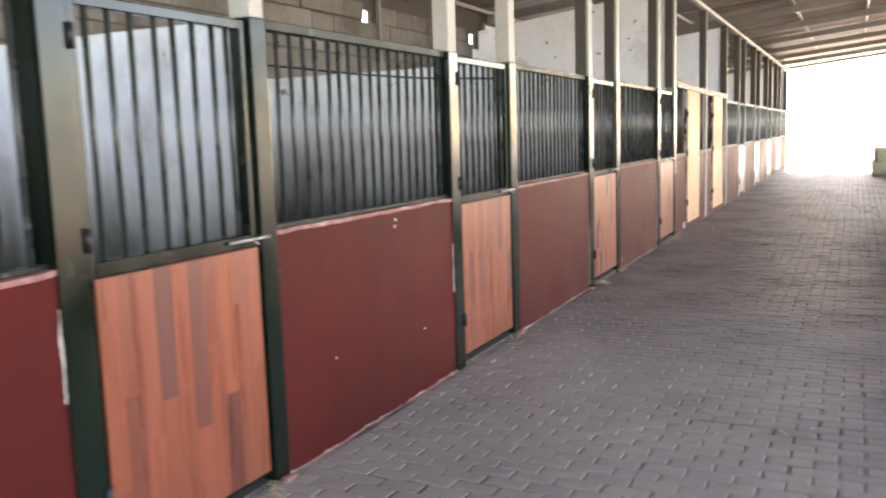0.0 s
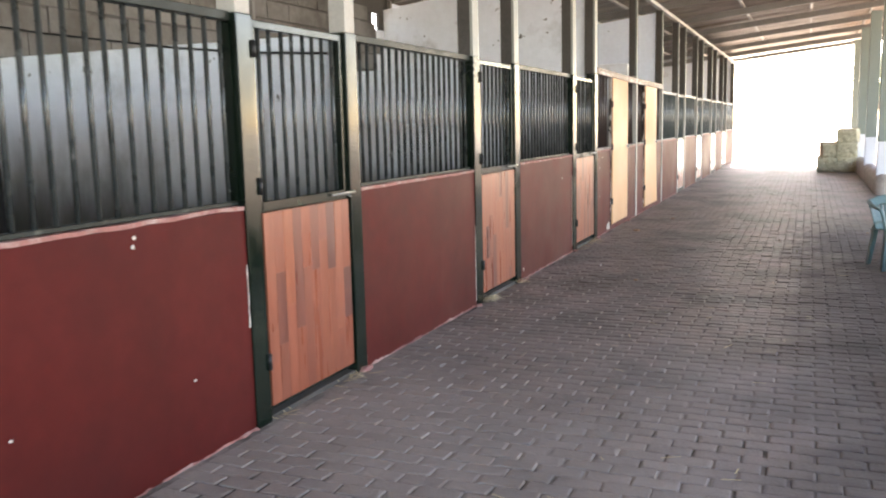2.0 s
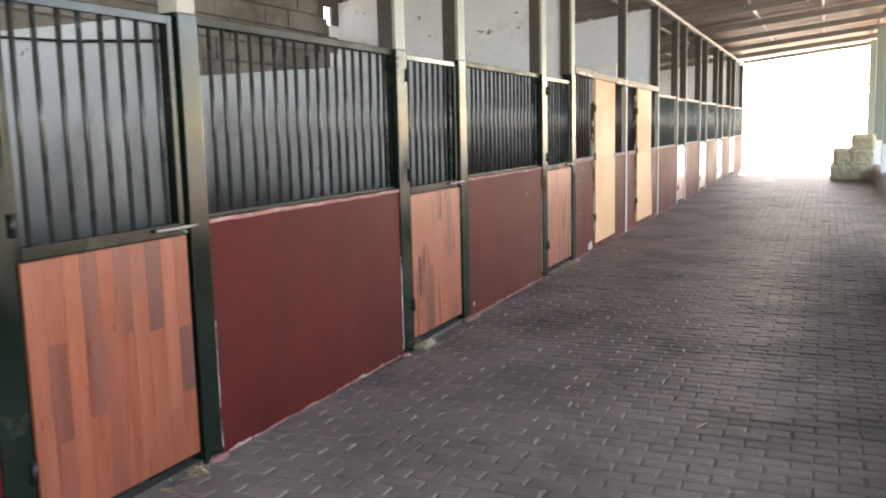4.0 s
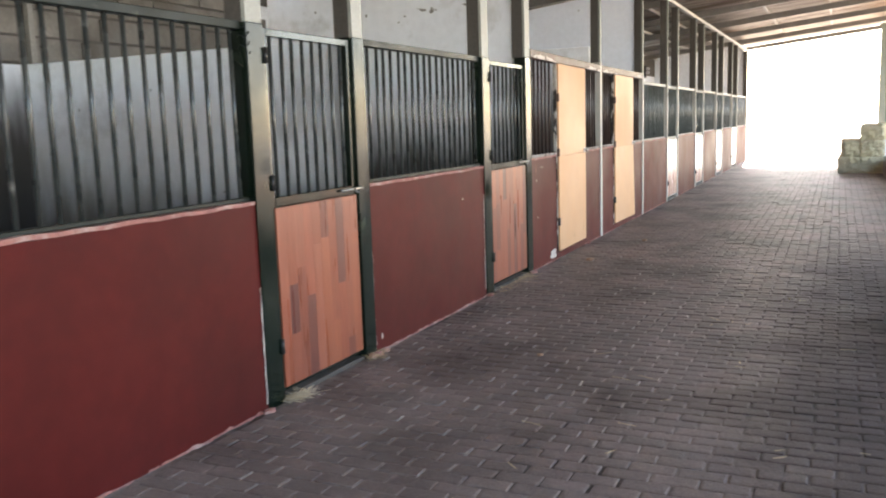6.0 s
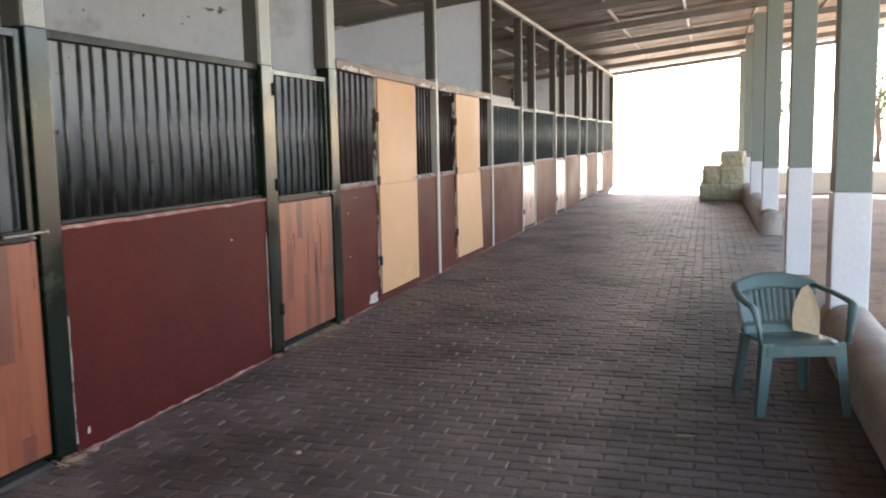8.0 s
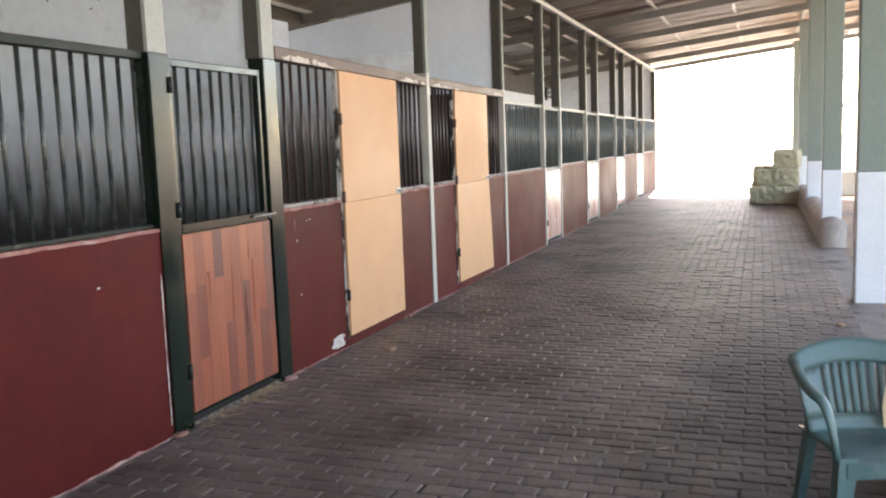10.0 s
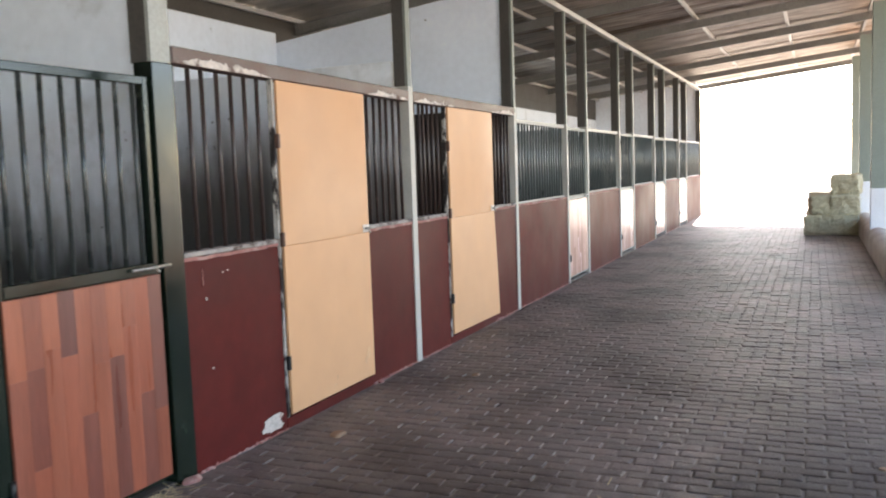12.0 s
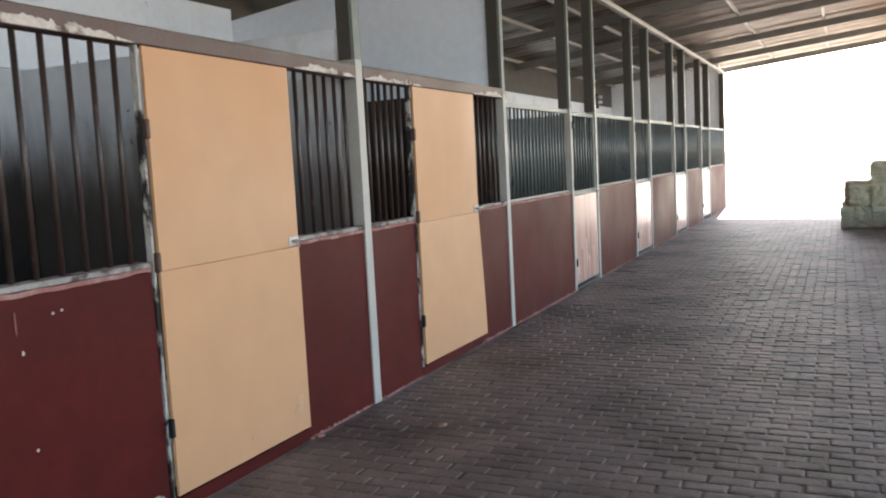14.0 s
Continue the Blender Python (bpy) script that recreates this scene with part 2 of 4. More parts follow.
def grime_shade_panel(name, low, high, z0=0.97, z1=1.57, stain_at=(0.54, 0.76)):
    """A stall partition: whitewashed sheet above, greasy rub and the stall's shade painted dark up to a ragged, soft
    edge.
    """
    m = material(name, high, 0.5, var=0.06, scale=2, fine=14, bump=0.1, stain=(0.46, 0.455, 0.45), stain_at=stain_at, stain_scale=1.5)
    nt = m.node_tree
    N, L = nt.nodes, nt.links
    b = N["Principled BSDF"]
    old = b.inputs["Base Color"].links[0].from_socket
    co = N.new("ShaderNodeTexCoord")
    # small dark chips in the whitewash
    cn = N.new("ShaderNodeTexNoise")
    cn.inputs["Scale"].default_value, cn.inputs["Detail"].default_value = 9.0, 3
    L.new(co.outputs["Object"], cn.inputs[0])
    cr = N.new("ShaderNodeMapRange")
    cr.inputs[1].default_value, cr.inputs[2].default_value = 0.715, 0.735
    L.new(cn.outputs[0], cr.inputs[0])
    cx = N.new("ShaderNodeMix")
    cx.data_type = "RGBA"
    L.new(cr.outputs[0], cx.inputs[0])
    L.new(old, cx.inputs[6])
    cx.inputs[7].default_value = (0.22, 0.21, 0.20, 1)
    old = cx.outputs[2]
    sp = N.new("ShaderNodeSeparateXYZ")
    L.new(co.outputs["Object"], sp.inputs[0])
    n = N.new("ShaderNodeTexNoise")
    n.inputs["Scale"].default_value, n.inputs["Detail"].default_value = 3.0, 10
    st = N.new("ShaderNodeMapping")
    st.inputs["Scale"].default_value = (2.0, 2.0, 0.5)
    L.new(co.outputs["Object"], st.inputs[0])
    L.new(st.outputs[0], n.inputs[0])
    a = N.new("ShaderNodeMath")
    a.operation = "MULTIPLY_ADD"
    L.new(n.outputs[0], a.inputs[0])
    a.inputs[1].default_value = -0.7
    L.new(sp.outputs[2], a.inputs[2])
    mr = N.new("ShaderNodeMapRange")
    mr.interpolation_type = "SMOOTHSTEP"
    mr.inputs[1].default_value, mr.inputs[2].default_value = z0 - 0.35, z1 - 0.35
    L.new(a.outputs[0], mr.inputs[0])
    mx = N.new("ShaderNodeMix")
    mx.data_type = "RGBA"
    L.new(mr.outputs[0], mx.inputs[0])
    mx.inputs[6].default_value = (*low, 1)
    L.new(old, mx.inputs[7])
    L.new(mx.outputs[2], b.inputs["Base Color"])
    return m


PARTITION = grime_shade_panel("rubbed_shaded_partition_sheet", (0.145, 0.135, 0.115), (0.87, 0.895, 0.935), 0.76, 1.56)
CLEANPART = grime_shade_panel("rubbed_shaded_pale_sheet", (0.22, 0.21, 0.175), (0.86, 0.885, 0.93), 0.62, 1.38)
# room and back walls: indoor dimness is painted into their lower part
ROOMWALL = grime_shade_panel("shaded_room_wall", (0.15, 0.14, 0.13), (0.78, 0.80, 0.84), 1.25, 2.05)
SHADEBACK = grime_shade_panel("shaded_back_wall", (0.05, 0.045, 0.042), (0.78, 0.80, 0.84), 1.35, 2.05)
RUBSHADEWALL = grime_shade_panel("rubbed_shaded_plaster_wall", (0.095, 0.088, 0.078), (0.865, 0.895, 0.955), 0.95, 1.60)
CHIPWALL = grime_shade_panel("chipped_plaster_wall", (0.5, 0.49, 0.47), (0.82, 0.875, 0.97), 0.4, 1.0, (0.62, 0.90))
SHADEBOARD = material("room_shade_board", (0.040, 0.028, 0.022), 0.6, var=0.3, scale=3, fine=30, bump=0.2, stretch=(4, 4, 0.4))
# far partitions: the stalls' dimness is put into this darker grey
FARPART = grime_shade_panel("shaded_stall_partition", (0.095, 0.095, 0.090), (0.42, 0.44, 0.46))
DARKWEB = material("dark_parts_and_shade", (0.075, 0.066, 0.058), 0.6, var=0.25, scale=4, fine=50, bump=0.15, spec=0.3)


# ---- building blocks ----
def mesh_from(bm, name, mat, smooth=False):
    me = bpy.data.meshes.new(name)
    bm.to_mesh(me)
    bm.free()
    for m in (mat if isinstance(mat, (list, tuple)) else (mat,)):
        me.materials.append(m)
    if smooth:
        for p in me.polygons:
            p.use_smooth = True
    return me


def part(name, bm, mat, parent=None, label="", smooth=False):
    ob = new(name, mesh_from(bm, name, mat, smooth) if isinstance(bm, bmesh.types.BMesh) else bm)
    if parent is not None:
        ob.parent = parent
    if label:
        tagged(ob, label)
    return ob


def empty(name, x, y, z=0.0):
    ob = new(name)
    ob.empty_display_size = 0.1
    ob.location = (x, y, z)
    return ob


def add_box(bm, x0, x1, y0, y1, z0, z1, bevel=0.0, seg=1):
    vs = [bm.verts.new(c) for c in ((x0, y0, z0), (x1, y0, z0), (x1, y1, z0), (x0, y1, z0), (x0, y0, z1), (x1, y0, z1), (x1, y1, z1), (x0, y1, z1))]
    fs = [bm.faces.new([vs[i] for i in f]) for f in ((3, 2, 1, 0), (4, 5, 6, 7), (0, 1, 5, 4), (1, 2, 6, 5), (2, 3, 7, 6), (3, 0, 4, 7))]
    if bevel:
        es = list({e for f in fs for e in f.edges})
        bmesh.ops.bevel(bm, geom=es, offset=bevel, segments=seg, affect="EDGES", profile=0.6)
    return vs


def box(x0, x1, y0, y1, z0, z1, bevel=0.0, seg=1):
    bm = bmesh.new()
    add_box(bm, x0, x1, y0, y1, z0, z1, bevel, seg)
    return bm


def tube(points, radius, sides=10, flat=1.0):
    """A round section swept along points."""
    bm = bmesh.new()
    add_tube(bm, points, radius, sides, flat)
    return bm


def add_tube(bm, points, radius, sides=10, flat=1.0):
    pts = [Vector(p) for p in points]
    rings = []
    for i, p in enumerate(pts):
        d = (pts[min(i + 1, len(pts) - 1)] - pts[max(i - 1, 0)]).normalized()
        u = d.cross(Vector((0, 0, 1)))
        if u.length < 0.05:
            u = d.cross(Vector((0, 1, 0)))
        u.normalize()
        v = d.cross(u)
        r = radius[i] if isinstance(radius, (list, tuple)) else radius
        rings.append([bm.verts.new(p + (u * math.cos(a) + v * math.sin(a) * flat) * r) for a in (2 * math.pi * k / sides for k in range(sides))])
    for a, b in zip(rings, rings[1:]):
        for k in range(sides):
            bm.faces.new((a[k], a[(k + 1) % sides], b[(k + 1) % sides], b[k]))
    bm.faces.new(rings[0][::-1])
    bm.faces.new(rings[-1])


def rough_up(bm, amount, scale, seed=0, axes=(1, 1, 1)):
    for v in bm.verts:
        p = v.co * scale + Vector((seed * 3.1, seed * 1.7, seed))
        d = noise.noise_vector(p)
        v.co += Vector((d.x * axes[0], d.y * axes[1], d.z * axes[2])) * amount


# ---- plan of the stall front: the front faces the aisle at x = FRONT ----
FRONT, BACK = -2.21, -5.05
SILL, GRILLE, RAIL = 1.075, 1.96, 0.042
START, END = -3.0, 32.6
FIRST_COURSE = -1.0      # where the bare block courses begin
ROOF_Z, ROOF_SLOPE = 3.60, 0.104


def roof_z(x):
    return ROOF_Z + ROOF_SLOPE * (x - FRONT)


# near stalls: (wall from, wall to, door from, door to); posts stand in the gaps
NEAR = [(0.13, 1.82, 1.94, 2.83), (2.93, 4.70, 4.82, 5.70), (5.82, 7.69, 7.83, 8.70), (8.83, 10.735, 10.885, 11.785)]
FAR = [(17.04, 18.965, 19.03, 20.0), (20.065, 22.08, 22.145, 23.2), (23.265, 25.30, 25.365, 26.50), (26.565, 28.50, 28.565, 29.735)]
LOW_PARTITIONS = [0.07, 2.88, 5.76, 8.765]
HIGH_PARTITIONS = [11.83, 17.0]

# ---- ground ----
bm = bmesh.new()
bm.faces.new([bm.verts.new(c) for c in ((-400, -400, -0.09), (400, -400, -0.09), (400, 600, -0.09), (-400, 600, -0.09))])
tagged(part("ground", bm, GROUND), "pale dusty sunlit ground round the stable", "ground", kind="structure")

bm = bmesh.new()
n = 46
grid = [[bm.verts.new((1.60 + 9.4 * i / 24, START + (36.0 - START) * j / n, -0.06 + 0.035 * noise.noise(Vector((i * 0.9, j * 0.7, 0))))) for j in range(n + 1)] for i in range(25)]
for i in range(24):
    for j in range(n):
        bm.faces.new((grid[i][j], grid[i + 1][j], grid[i + 1][j + 1], grid[i][j + 1]))
tagged(part("arena_ground", bm, DIRT, smooth=True), "trampled brown dirt beside the paved aisle", "ground", kind="structure")

floor = part("floor", box(BACK, 1.60, START - 1.4, 33.4, -0.20, -0.0055), JOINT)
tagged(floor, "sandy bed under the aisle's worn pavers", "floor", kind="structure")
stall_floor = part("stall_floor", box(BACK + 0.002, FRONT - 0.13, START + 0.1, END - 0.2, -0.008, 0.03), BEDDING)
tagged(stall_floor, "pale straw bedding strewn inside the stalls", "floor", kind="structure")

# ---- roof ----
bm = bmesh.new()
X0, X1, PITCH = -5.75, 5.0, 0.19
ys = [START - 0.5 + PITCH / 6 * k for k in range(int((33.6 - START + 0.5) / (PITCH / 6)) + 1)]
xs = (X0, -2.4, 0.8, X1)
cols = [[bm.verts.new((x, y, roof_z(x) + 0.026 * math.sin(2 * math.pi * y / PITCH) + 0.012 * noise.noise(Vector((x * 0.7, y * 0.5, 0))))) for y in ys] for x in xs]
for a, b in zip(cols, cols[1:]):
    for k in range(len(ys) - 1):
        bm.faces.new((a[k], b[k], b[k + 1], a[k + 1]))
roof = part("roof", bm, ROOFM, smooth=True)
so = roof.modifiers.new("thickness", "SOLIDIFY")
so.thickness = 0.003
tagged(roof, "corrugated galvanised roof sheets with rusty streaks", "roof", kind="structure")

rafter_y = [-0.9 + 2.62 * k for k in range(14)]
for y in rafter_y:
    bm = bmesh.new()
    # a channel section: web and two flanges, lying along the slope
    for (ya, yb, da, db) in ((-0.004, 0.004, 0.075, 0.205), (-0.035, 0.004, 0.075, 0.081), (-0.035, 0.004, 0.199, 0.205)):
        vs = []
        for x in (X0 + 0.1, X1 - 0.1):
            for yy in (y + ya, y + yb):
                for d in (da, db):
                    vs.append(bm.verts.new((x, yy, roof_z(x) - d)))
        for f in ((0, 1, 3, 2), (4, 6, 7, 5), (0, 4, 5, 1), (2, 3, 7, 6), (0, 2, 6, 4), (1, 5, 7, 3)):
            bm.faces.new([vs[i] for i in f])
    tagged(part("roof_rafter", bm, STEEL), "dull steel channel rafter under the roof sheets", "rafter", "roof rafters")
for x in (-5.0, -3.75, -2.95, -1.1, 0.15, 1.45, 2.8, 4.1):
    bm = box(x - 0.025, x + 0.025, START - 0.4, 33.5, roof_z(x) - 0.073, roof_z(x) - 0.026, 0.004)
    tagged(part("roof_purlin", bm, GALV), "long galvanised purlin under the roof sheets", "purlin", "roof purlins")

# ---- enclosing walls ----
wall_back = tagged(part("wall_back", box(BACK - 0.2, BACK, START, END + 0.2, 0.0, 2.70, 0.01), SHADEBACK), "whitewashed block wall behind the stalls", "wall", kind="structure")
part("mortar_bed", box(BACK + 0.0005, BACK + 0.004, FIRST_COURSE + 0.1, 11.6, 1.96, 2.695), DARKWEB, wall_back, "dark recessed mortar")
EAVES_GAPS = ((8.53, 8.70), (11.52, 11.70))      # two daylight holes under the eaves
bm = bmesh.new()
rb = random.Random(5)
for row in range(5):
    for k in range(46):
        y = FIRST_COURSE + 0.2 + k * 0.405 + (0.2 if row % 2 else 0)
        if y > 11.5:
            continue
        z = 1.98 + row * 0.2
        d = 0.010 + rb.uniform(0, 0.022)
        if row == 4 and any(y < g1 and y + 0.385 > g0 for g0, g1 in EAVES_GAPS):
            continue
        add_box(bm, BACK + 0.002, BACK + d, y, y + 0.398, z, z + 0.180 + rb.uniform(-0.008, 0.006))
tagged(part("block_courses", bm, BLOCKM, wall_back, "dusty bare concrete blocks"), kind="stuff")
bm = bmesh.new()
for row in range(5):
    for k in range(14):
        y = 17.2 + k * 0.405 + (0.2 if row % 2 else 0)
        z = 1.98 + row * 0.19
        add_box(bm, BACK + 0.002, BACK + 0.008 + rb.uniform(0, 0.016), y, y + 0.396, z, z + 0.180 + rb.uniform(-0.008, 0.004), 0.004)
tagged(part("limed_blocks", bm, BRICKM, wall_back, "bare blocks with smeared lime"), kind="stuff")
# boards that close the eaves above the back wall, with two holes that let daylight through
for y0, y1 in ((START, EAVES_GAPS[0][0]), (EAVES_GAPS[0][1], EAVES_GAPS[1][0]), (EAVES_GAPS[1][1], 32.7)):
    tagged(part("eaves_board", box(BACK - 0.045, BACK - 0.005, y0, y1, 2.702, 2.90), DARKWEB), "dark board closing the eaves over the back wall", "board", "eaves boards")
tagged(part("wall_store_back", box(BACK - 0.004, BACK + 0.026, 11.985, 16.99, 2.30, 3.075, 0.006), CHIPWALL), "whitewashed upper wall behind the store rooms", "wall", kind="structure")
tagged(part("eaves_board", box(BACK - 0.045, BACK - 0.005, START, 32.7, 2.902, roof_z(BACK) - 0.03), DARKWEB), "long dark board under the roof's lower edge", "board", "eaves boards")
for y in HIGH_PARTITIONS + [END]:
    bm = bmesh.new()
    t = 0.15 if y < END else 0.2
    prof = [(BACK + 0.003, 0.0), (FRONT - 0.12, 0.0), (FRONT - 0.12, roof_z(FRONT) - (0.30 if y < END else 0.03)), (BACK + 0.003, roof_z(BACK) - (0.34 if y < END else 0.03))]
    a = [bm.verts.new((x, y, z)) for x, z in prof]
    b = [bm.verts.new((x, y + t, z)) for x, z in prof]
    bm.faces.new(a)
    bm.faces.new(b[::-1])
    for i in range(4):
        bm.faces.new((a[i], b[i], b[(i + 1) % 4], a[(i + 1) % 4]))
    bmesh.ops.recalc_face_normals(bm, faces=bm.faces)
    nm = {11.83: "wall_partition_1", 17.0: "wall_partition_2", END: "wall_end"}[y]
    tagged(part(nm, bm, RUBSHADEWALL if y == 11.83 else (CHIPWALL if y == 17.0 else PLASTER)), "tall whitewashed plaster wall with grey stains", "wall", kind="structure")
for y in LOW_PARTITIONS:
    tagged(part("stall_partition", box(BACK + 0.003, FRONT - 0.13, y, y + 0.06, 0.03, 1.96, 0.006), CLEANPART if y > 8 else PARTITION), "whitewashed stall partition, rub and shade painted dark lower down", "partition", "stall partitions")
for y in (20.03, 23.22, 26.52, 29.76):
    tagged(part("stall_partition", box(BACK + 0.003, FRONT - 0.13, y, y + 0.06, 0.03, 1.96, 0.006), FARPART), "grey stall partition with painted shade behind the grilles", "partition", "far stall partitions")
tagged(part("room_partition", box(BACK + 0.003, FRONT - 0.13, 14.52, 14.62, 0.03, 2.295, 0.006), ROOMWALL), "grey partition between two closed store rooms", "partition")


# added boards: their dark colour stands in for the store room's shade
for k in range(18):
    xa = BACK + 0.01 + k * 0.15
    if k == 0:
        lining = tagged(empty("board_lining", 0, 0), "added dark boards standing in for a store room's shade", "lining")
    part("board", box(xa, xa + 0.147, 16.965, 16.997, 0.032, 2.06, 0.003), SHADEBOARD, lining)


# plain unseen wall, added to close the stalls behind the start
tagged(part("wall_front_rear", box(FRONT - 0.12, FRONT, START, 0.02, -0.01, 1.96), RED), "unseen plain oxblood-red wall added beside the aisle's start", "wall", kind="structure")


# ---- stall fronts ----
def wall_panel(i, y0, y1, seed, cap_mat=CAP):
    bm = box(FRONT - 0.12, FRONT, y0, y1, -0.01, SILL - 0.014)
    bmesh.ops.subdivide_edges(bm, edges=bm.edges[:], cuts=7, use_grid_fill=True)
    rough_up(bm, 0.004, 2.5, seed, (1, 0, 0))
    w = part("wall_%d" % i, bm, RED, smooth=False)
    tagged(w, "low oxblood-red painted wall with a chipped top", "wall", kind="structure")
    bm = box(FRONT - 0.122, FRONT + 0.004, y0 + 0.002, y1 - 0.002, SILL - 0.014, SILL + 0.004)
    bmesh.ops.subdivide_edges(bm, edges=[e for e in bm.edges if abs(e.verts[0].co.y - e.verts[1].co.y) > 0.5], cuts=24)
    rough_up(bm, 0.008, 9, seed, (0.4, 0, 1))
    part("cap", bm, cap_mat, w, "chipped pale mortar edge")
    # mortar fillet along the foot
    bm = bmesh.new()
    n = 48
    rows = []
    rn = random.Random(seed)
    for k in range(n + 1):
        y = y0 + (y1 - y0) * k / n
        h, d = max(-0.004, rn.gauss(0.002, 0.006)), max(0.001, rn.gauss(0.008, 0.007))
        rows.append([bm.verts.new(c) for c in ((FRONT - 0.002, y, h), (FRONT + d * 0.5, y, h * 0.6), (FRONT + d, y, -0.006))])
    for a, b in zip(rows, rows[1:]):
        for q in range(2):
            bm.faces.new((a[q], a[q + 1], b[q + 1], b[q]))
    part("foot_fillet", bm, CAP, w)
    return w


BARS = {}


def bar_mesh(z0, z1, r, mat):
    key = (round(z1 - z0, 3), r, mat.name)
    if key not in BARS:
        BARS[key] = mesh_from(tube([(0, 0, 0), (0, 0, z1 - z0)], r, 8), "bar", mat, True)
    return BARS[key]


def bars_between(parent, y0, y1, z0, z1, n, mat, x=FRONT - 0.05, r=0.011, seed=0):
    rn = random.Random(seed)
    for k in range(n):
        b = part("bar", bar_mesh(z0, z1, r, mat), None, parent)
        b.location = (x, y0 + (y1 - y0) * (k + 0.5) / n + rn.uniform(-0.006, 0.006), z0)
        b.rotation_euler = (rn.uniform(-0.006, 0.006), 0, rn.uniform(0, 3))


def grille(y0, y1, seed, rail_mat=RAILGREEN, bar_mat=BARM, n=None, label="dark green barred grille above a red wall"):
    g = empty("stall_grille", 0, 0)
    part("top_rail", box(FRONT - 0.075, FRONT - 0.02, y0, y1, GRILLE - RAIL, GRILLE, 0.004), rail_mat, g)
    part("bottom_rail", box(FRONT - 0.065, FRONT - 0.03, y0, y1, SILL + 0.006, SILL + 0.026, 0.003), rail_mat, g)
    bars_between(g, y0, y1, SILL + 0.02, GRILLE - RAIL + 0.01, n or max(3, round((y1 - y0) / 0.1)), bar_mat, seed=seed)
    tagged(g, label, "grille", "stall grilles")
    return g


def post(y0, y1, low, up, change, seed=0, label="", depth=0.11, channel=False):
    p = empty("stall_post", 0, 0)
    top = ROOF_Z - 0.21 - 0.06
    part("lower_post", box(FRONT - depth + 0.012, FRONT + 0.012, y0, y1, -0.008, change, 0.005, 2), low, p)
    if channel:
        part("upper_face", box(FRONT - 0.016, FRONT + 0.008, y0 + 0.004, y1 - 0.004, change, top, 0.004, 2), up, p)
        # side turned away from the light: its shade is put into the colour
        part("upper_web", box(FRONT - depth - 0.01, FRONT - 0.0165, y0 + 0.008, y1 - 0.008, change, top, 0.003), DARKWEB, p, "post side with its shade painted dark")
    else:
        part("upper_post", box(FRONT - depth + 0.016, FRONT + 0.008, y0 + 0.004, y1 - 0.004, change, top, 0.005, 2), up, p)
    tagged(p, label or "square steel stall post, dark green below and grey above", "post", "stall posts")
    return p


PLANK = {}


def plank_mesh(w, h, mat):
    key = (round(w, 3), round(h, 3), mat.name)
    if key not in PLANK:
        PLANK[key] = mesh_from(box(-0.007, 0, 0.0001, w - 0.0001, 0.0001, h - 0.0001, 0.0005), "plank", mat)
    return PLANK[key]


def stall_door(y0, y1, seed, frame_mat=GREEN, bar_mat=BARM, wood=WOOD, dark_wood=None, planks=(), label="stall door with red-brown laminate planks under dark bars"):
    d = empty("stall_door", 0, 0)
    dark_wood = dark_wood or wood
    g = 0.008
    ya, yb = y0 + g, y1 - g
    x0, x1 = FRONT - 0.05, FRONT - 0.008
    f = 0.036
    part("hinge_stile", box(x0, x1, ya, ya + f, 0.045, GRILLE - 0.02, 0.004), frame_mat, d)
    part("latch_stile", box(x0, x1, yb - f, yb, 0.045, GRILLE - 0.02, 0.004), frame_mat, d)
    part("top_rail", box(x0, x1, ya + f, yb - f, GRILLE - 0.06, GRILLE - 0.022, 0.004), frame_mat, d)
    part("middle_rail", box(x0, x1 + 0.006, ya + f, yb - f, SILL - 0.045, SILL + 0.008, 0.004), frame_mat, d)
    part("bottom_rail", box(x0, x1, ya + f, yb - f, 0.045, 0.085, 0.004), frame_mat, d)
    backing = part("panel", box(x1 - 0.012, x1 + 0.003, ya + 0.016, yb - 0.016, 0.065, SILL - 0.048), wood, d, "laminate board of mixed red-brown planks")
    rn = random.Random(seed)
    n = 10
    w = (yb - ya - 0.034) / n
    zb, zt = 0.066, SILL - 0.049
    dark = [q for q in planks if q[0] < n]
    for k in range(n):
        cuts, tone = [zb, zt], {}
        for col, z0, z1 in dark:
            if col == k:
                a, b = zb + (zt - zb) * z0, zb + (zt - zb) * z1
                cuts += [a, b]
                tone[round(a, 3)] = True
        if len(cuts) == 2:
            cuts.append(zb + (zt - zb) * (0.25 + 0.13 * ((k * 3 + seed) % 5) + rn.uniform(-0.03, 0.03)))
        cuts = sorted(set(round(c, 3) for c in cuts))
        for a, b in zip(cuts, cuts[1:]):
            if b - a > 0.01:
                p = part("plank", plank_mesh(w, round(b - a, 3), dark_wood if tone.get(a) else wood), None, backing)
                p.location = (x1 + 0.011, ya + 0.017 + k * w, a)
    bars_between(d, ya + f, yb - f, SILL, GRILLE - 0.05, 8, bar_mat, x=FRONT - 0.03, seed=seed + 50)
    for z in (0.30, 1.16, 1.80):
        h = part("hinge", tube([(FRONT + 0.018, y0 - 0.004, z - 0.04), (FRONT + 0.018, y0 - 0.004, z + 0.04)], 0.011, 10), BLACK, d, smooth=True)
    bolt = part("bolt", tube([(FRONT + 0.012, yb - 0.20, SILL - 0.012), (FRONT + 0.012, yb + 0.05, SILL - 0.012)], 0.008, 10), BRIGHT, d, "worn steel sliding bolt", True)
    part("bolt_knob", tube([(FRONT + 0.012, yb - 0.06, SILL - 0.012), (FRONT + 0.045, yb - 0.06, SILL - 0.03)], 0.006, 8), BRIGHT, bolt, "small worn steel bolt knob", True)
    tagged(d, label, "door", "stall doors")
    return d


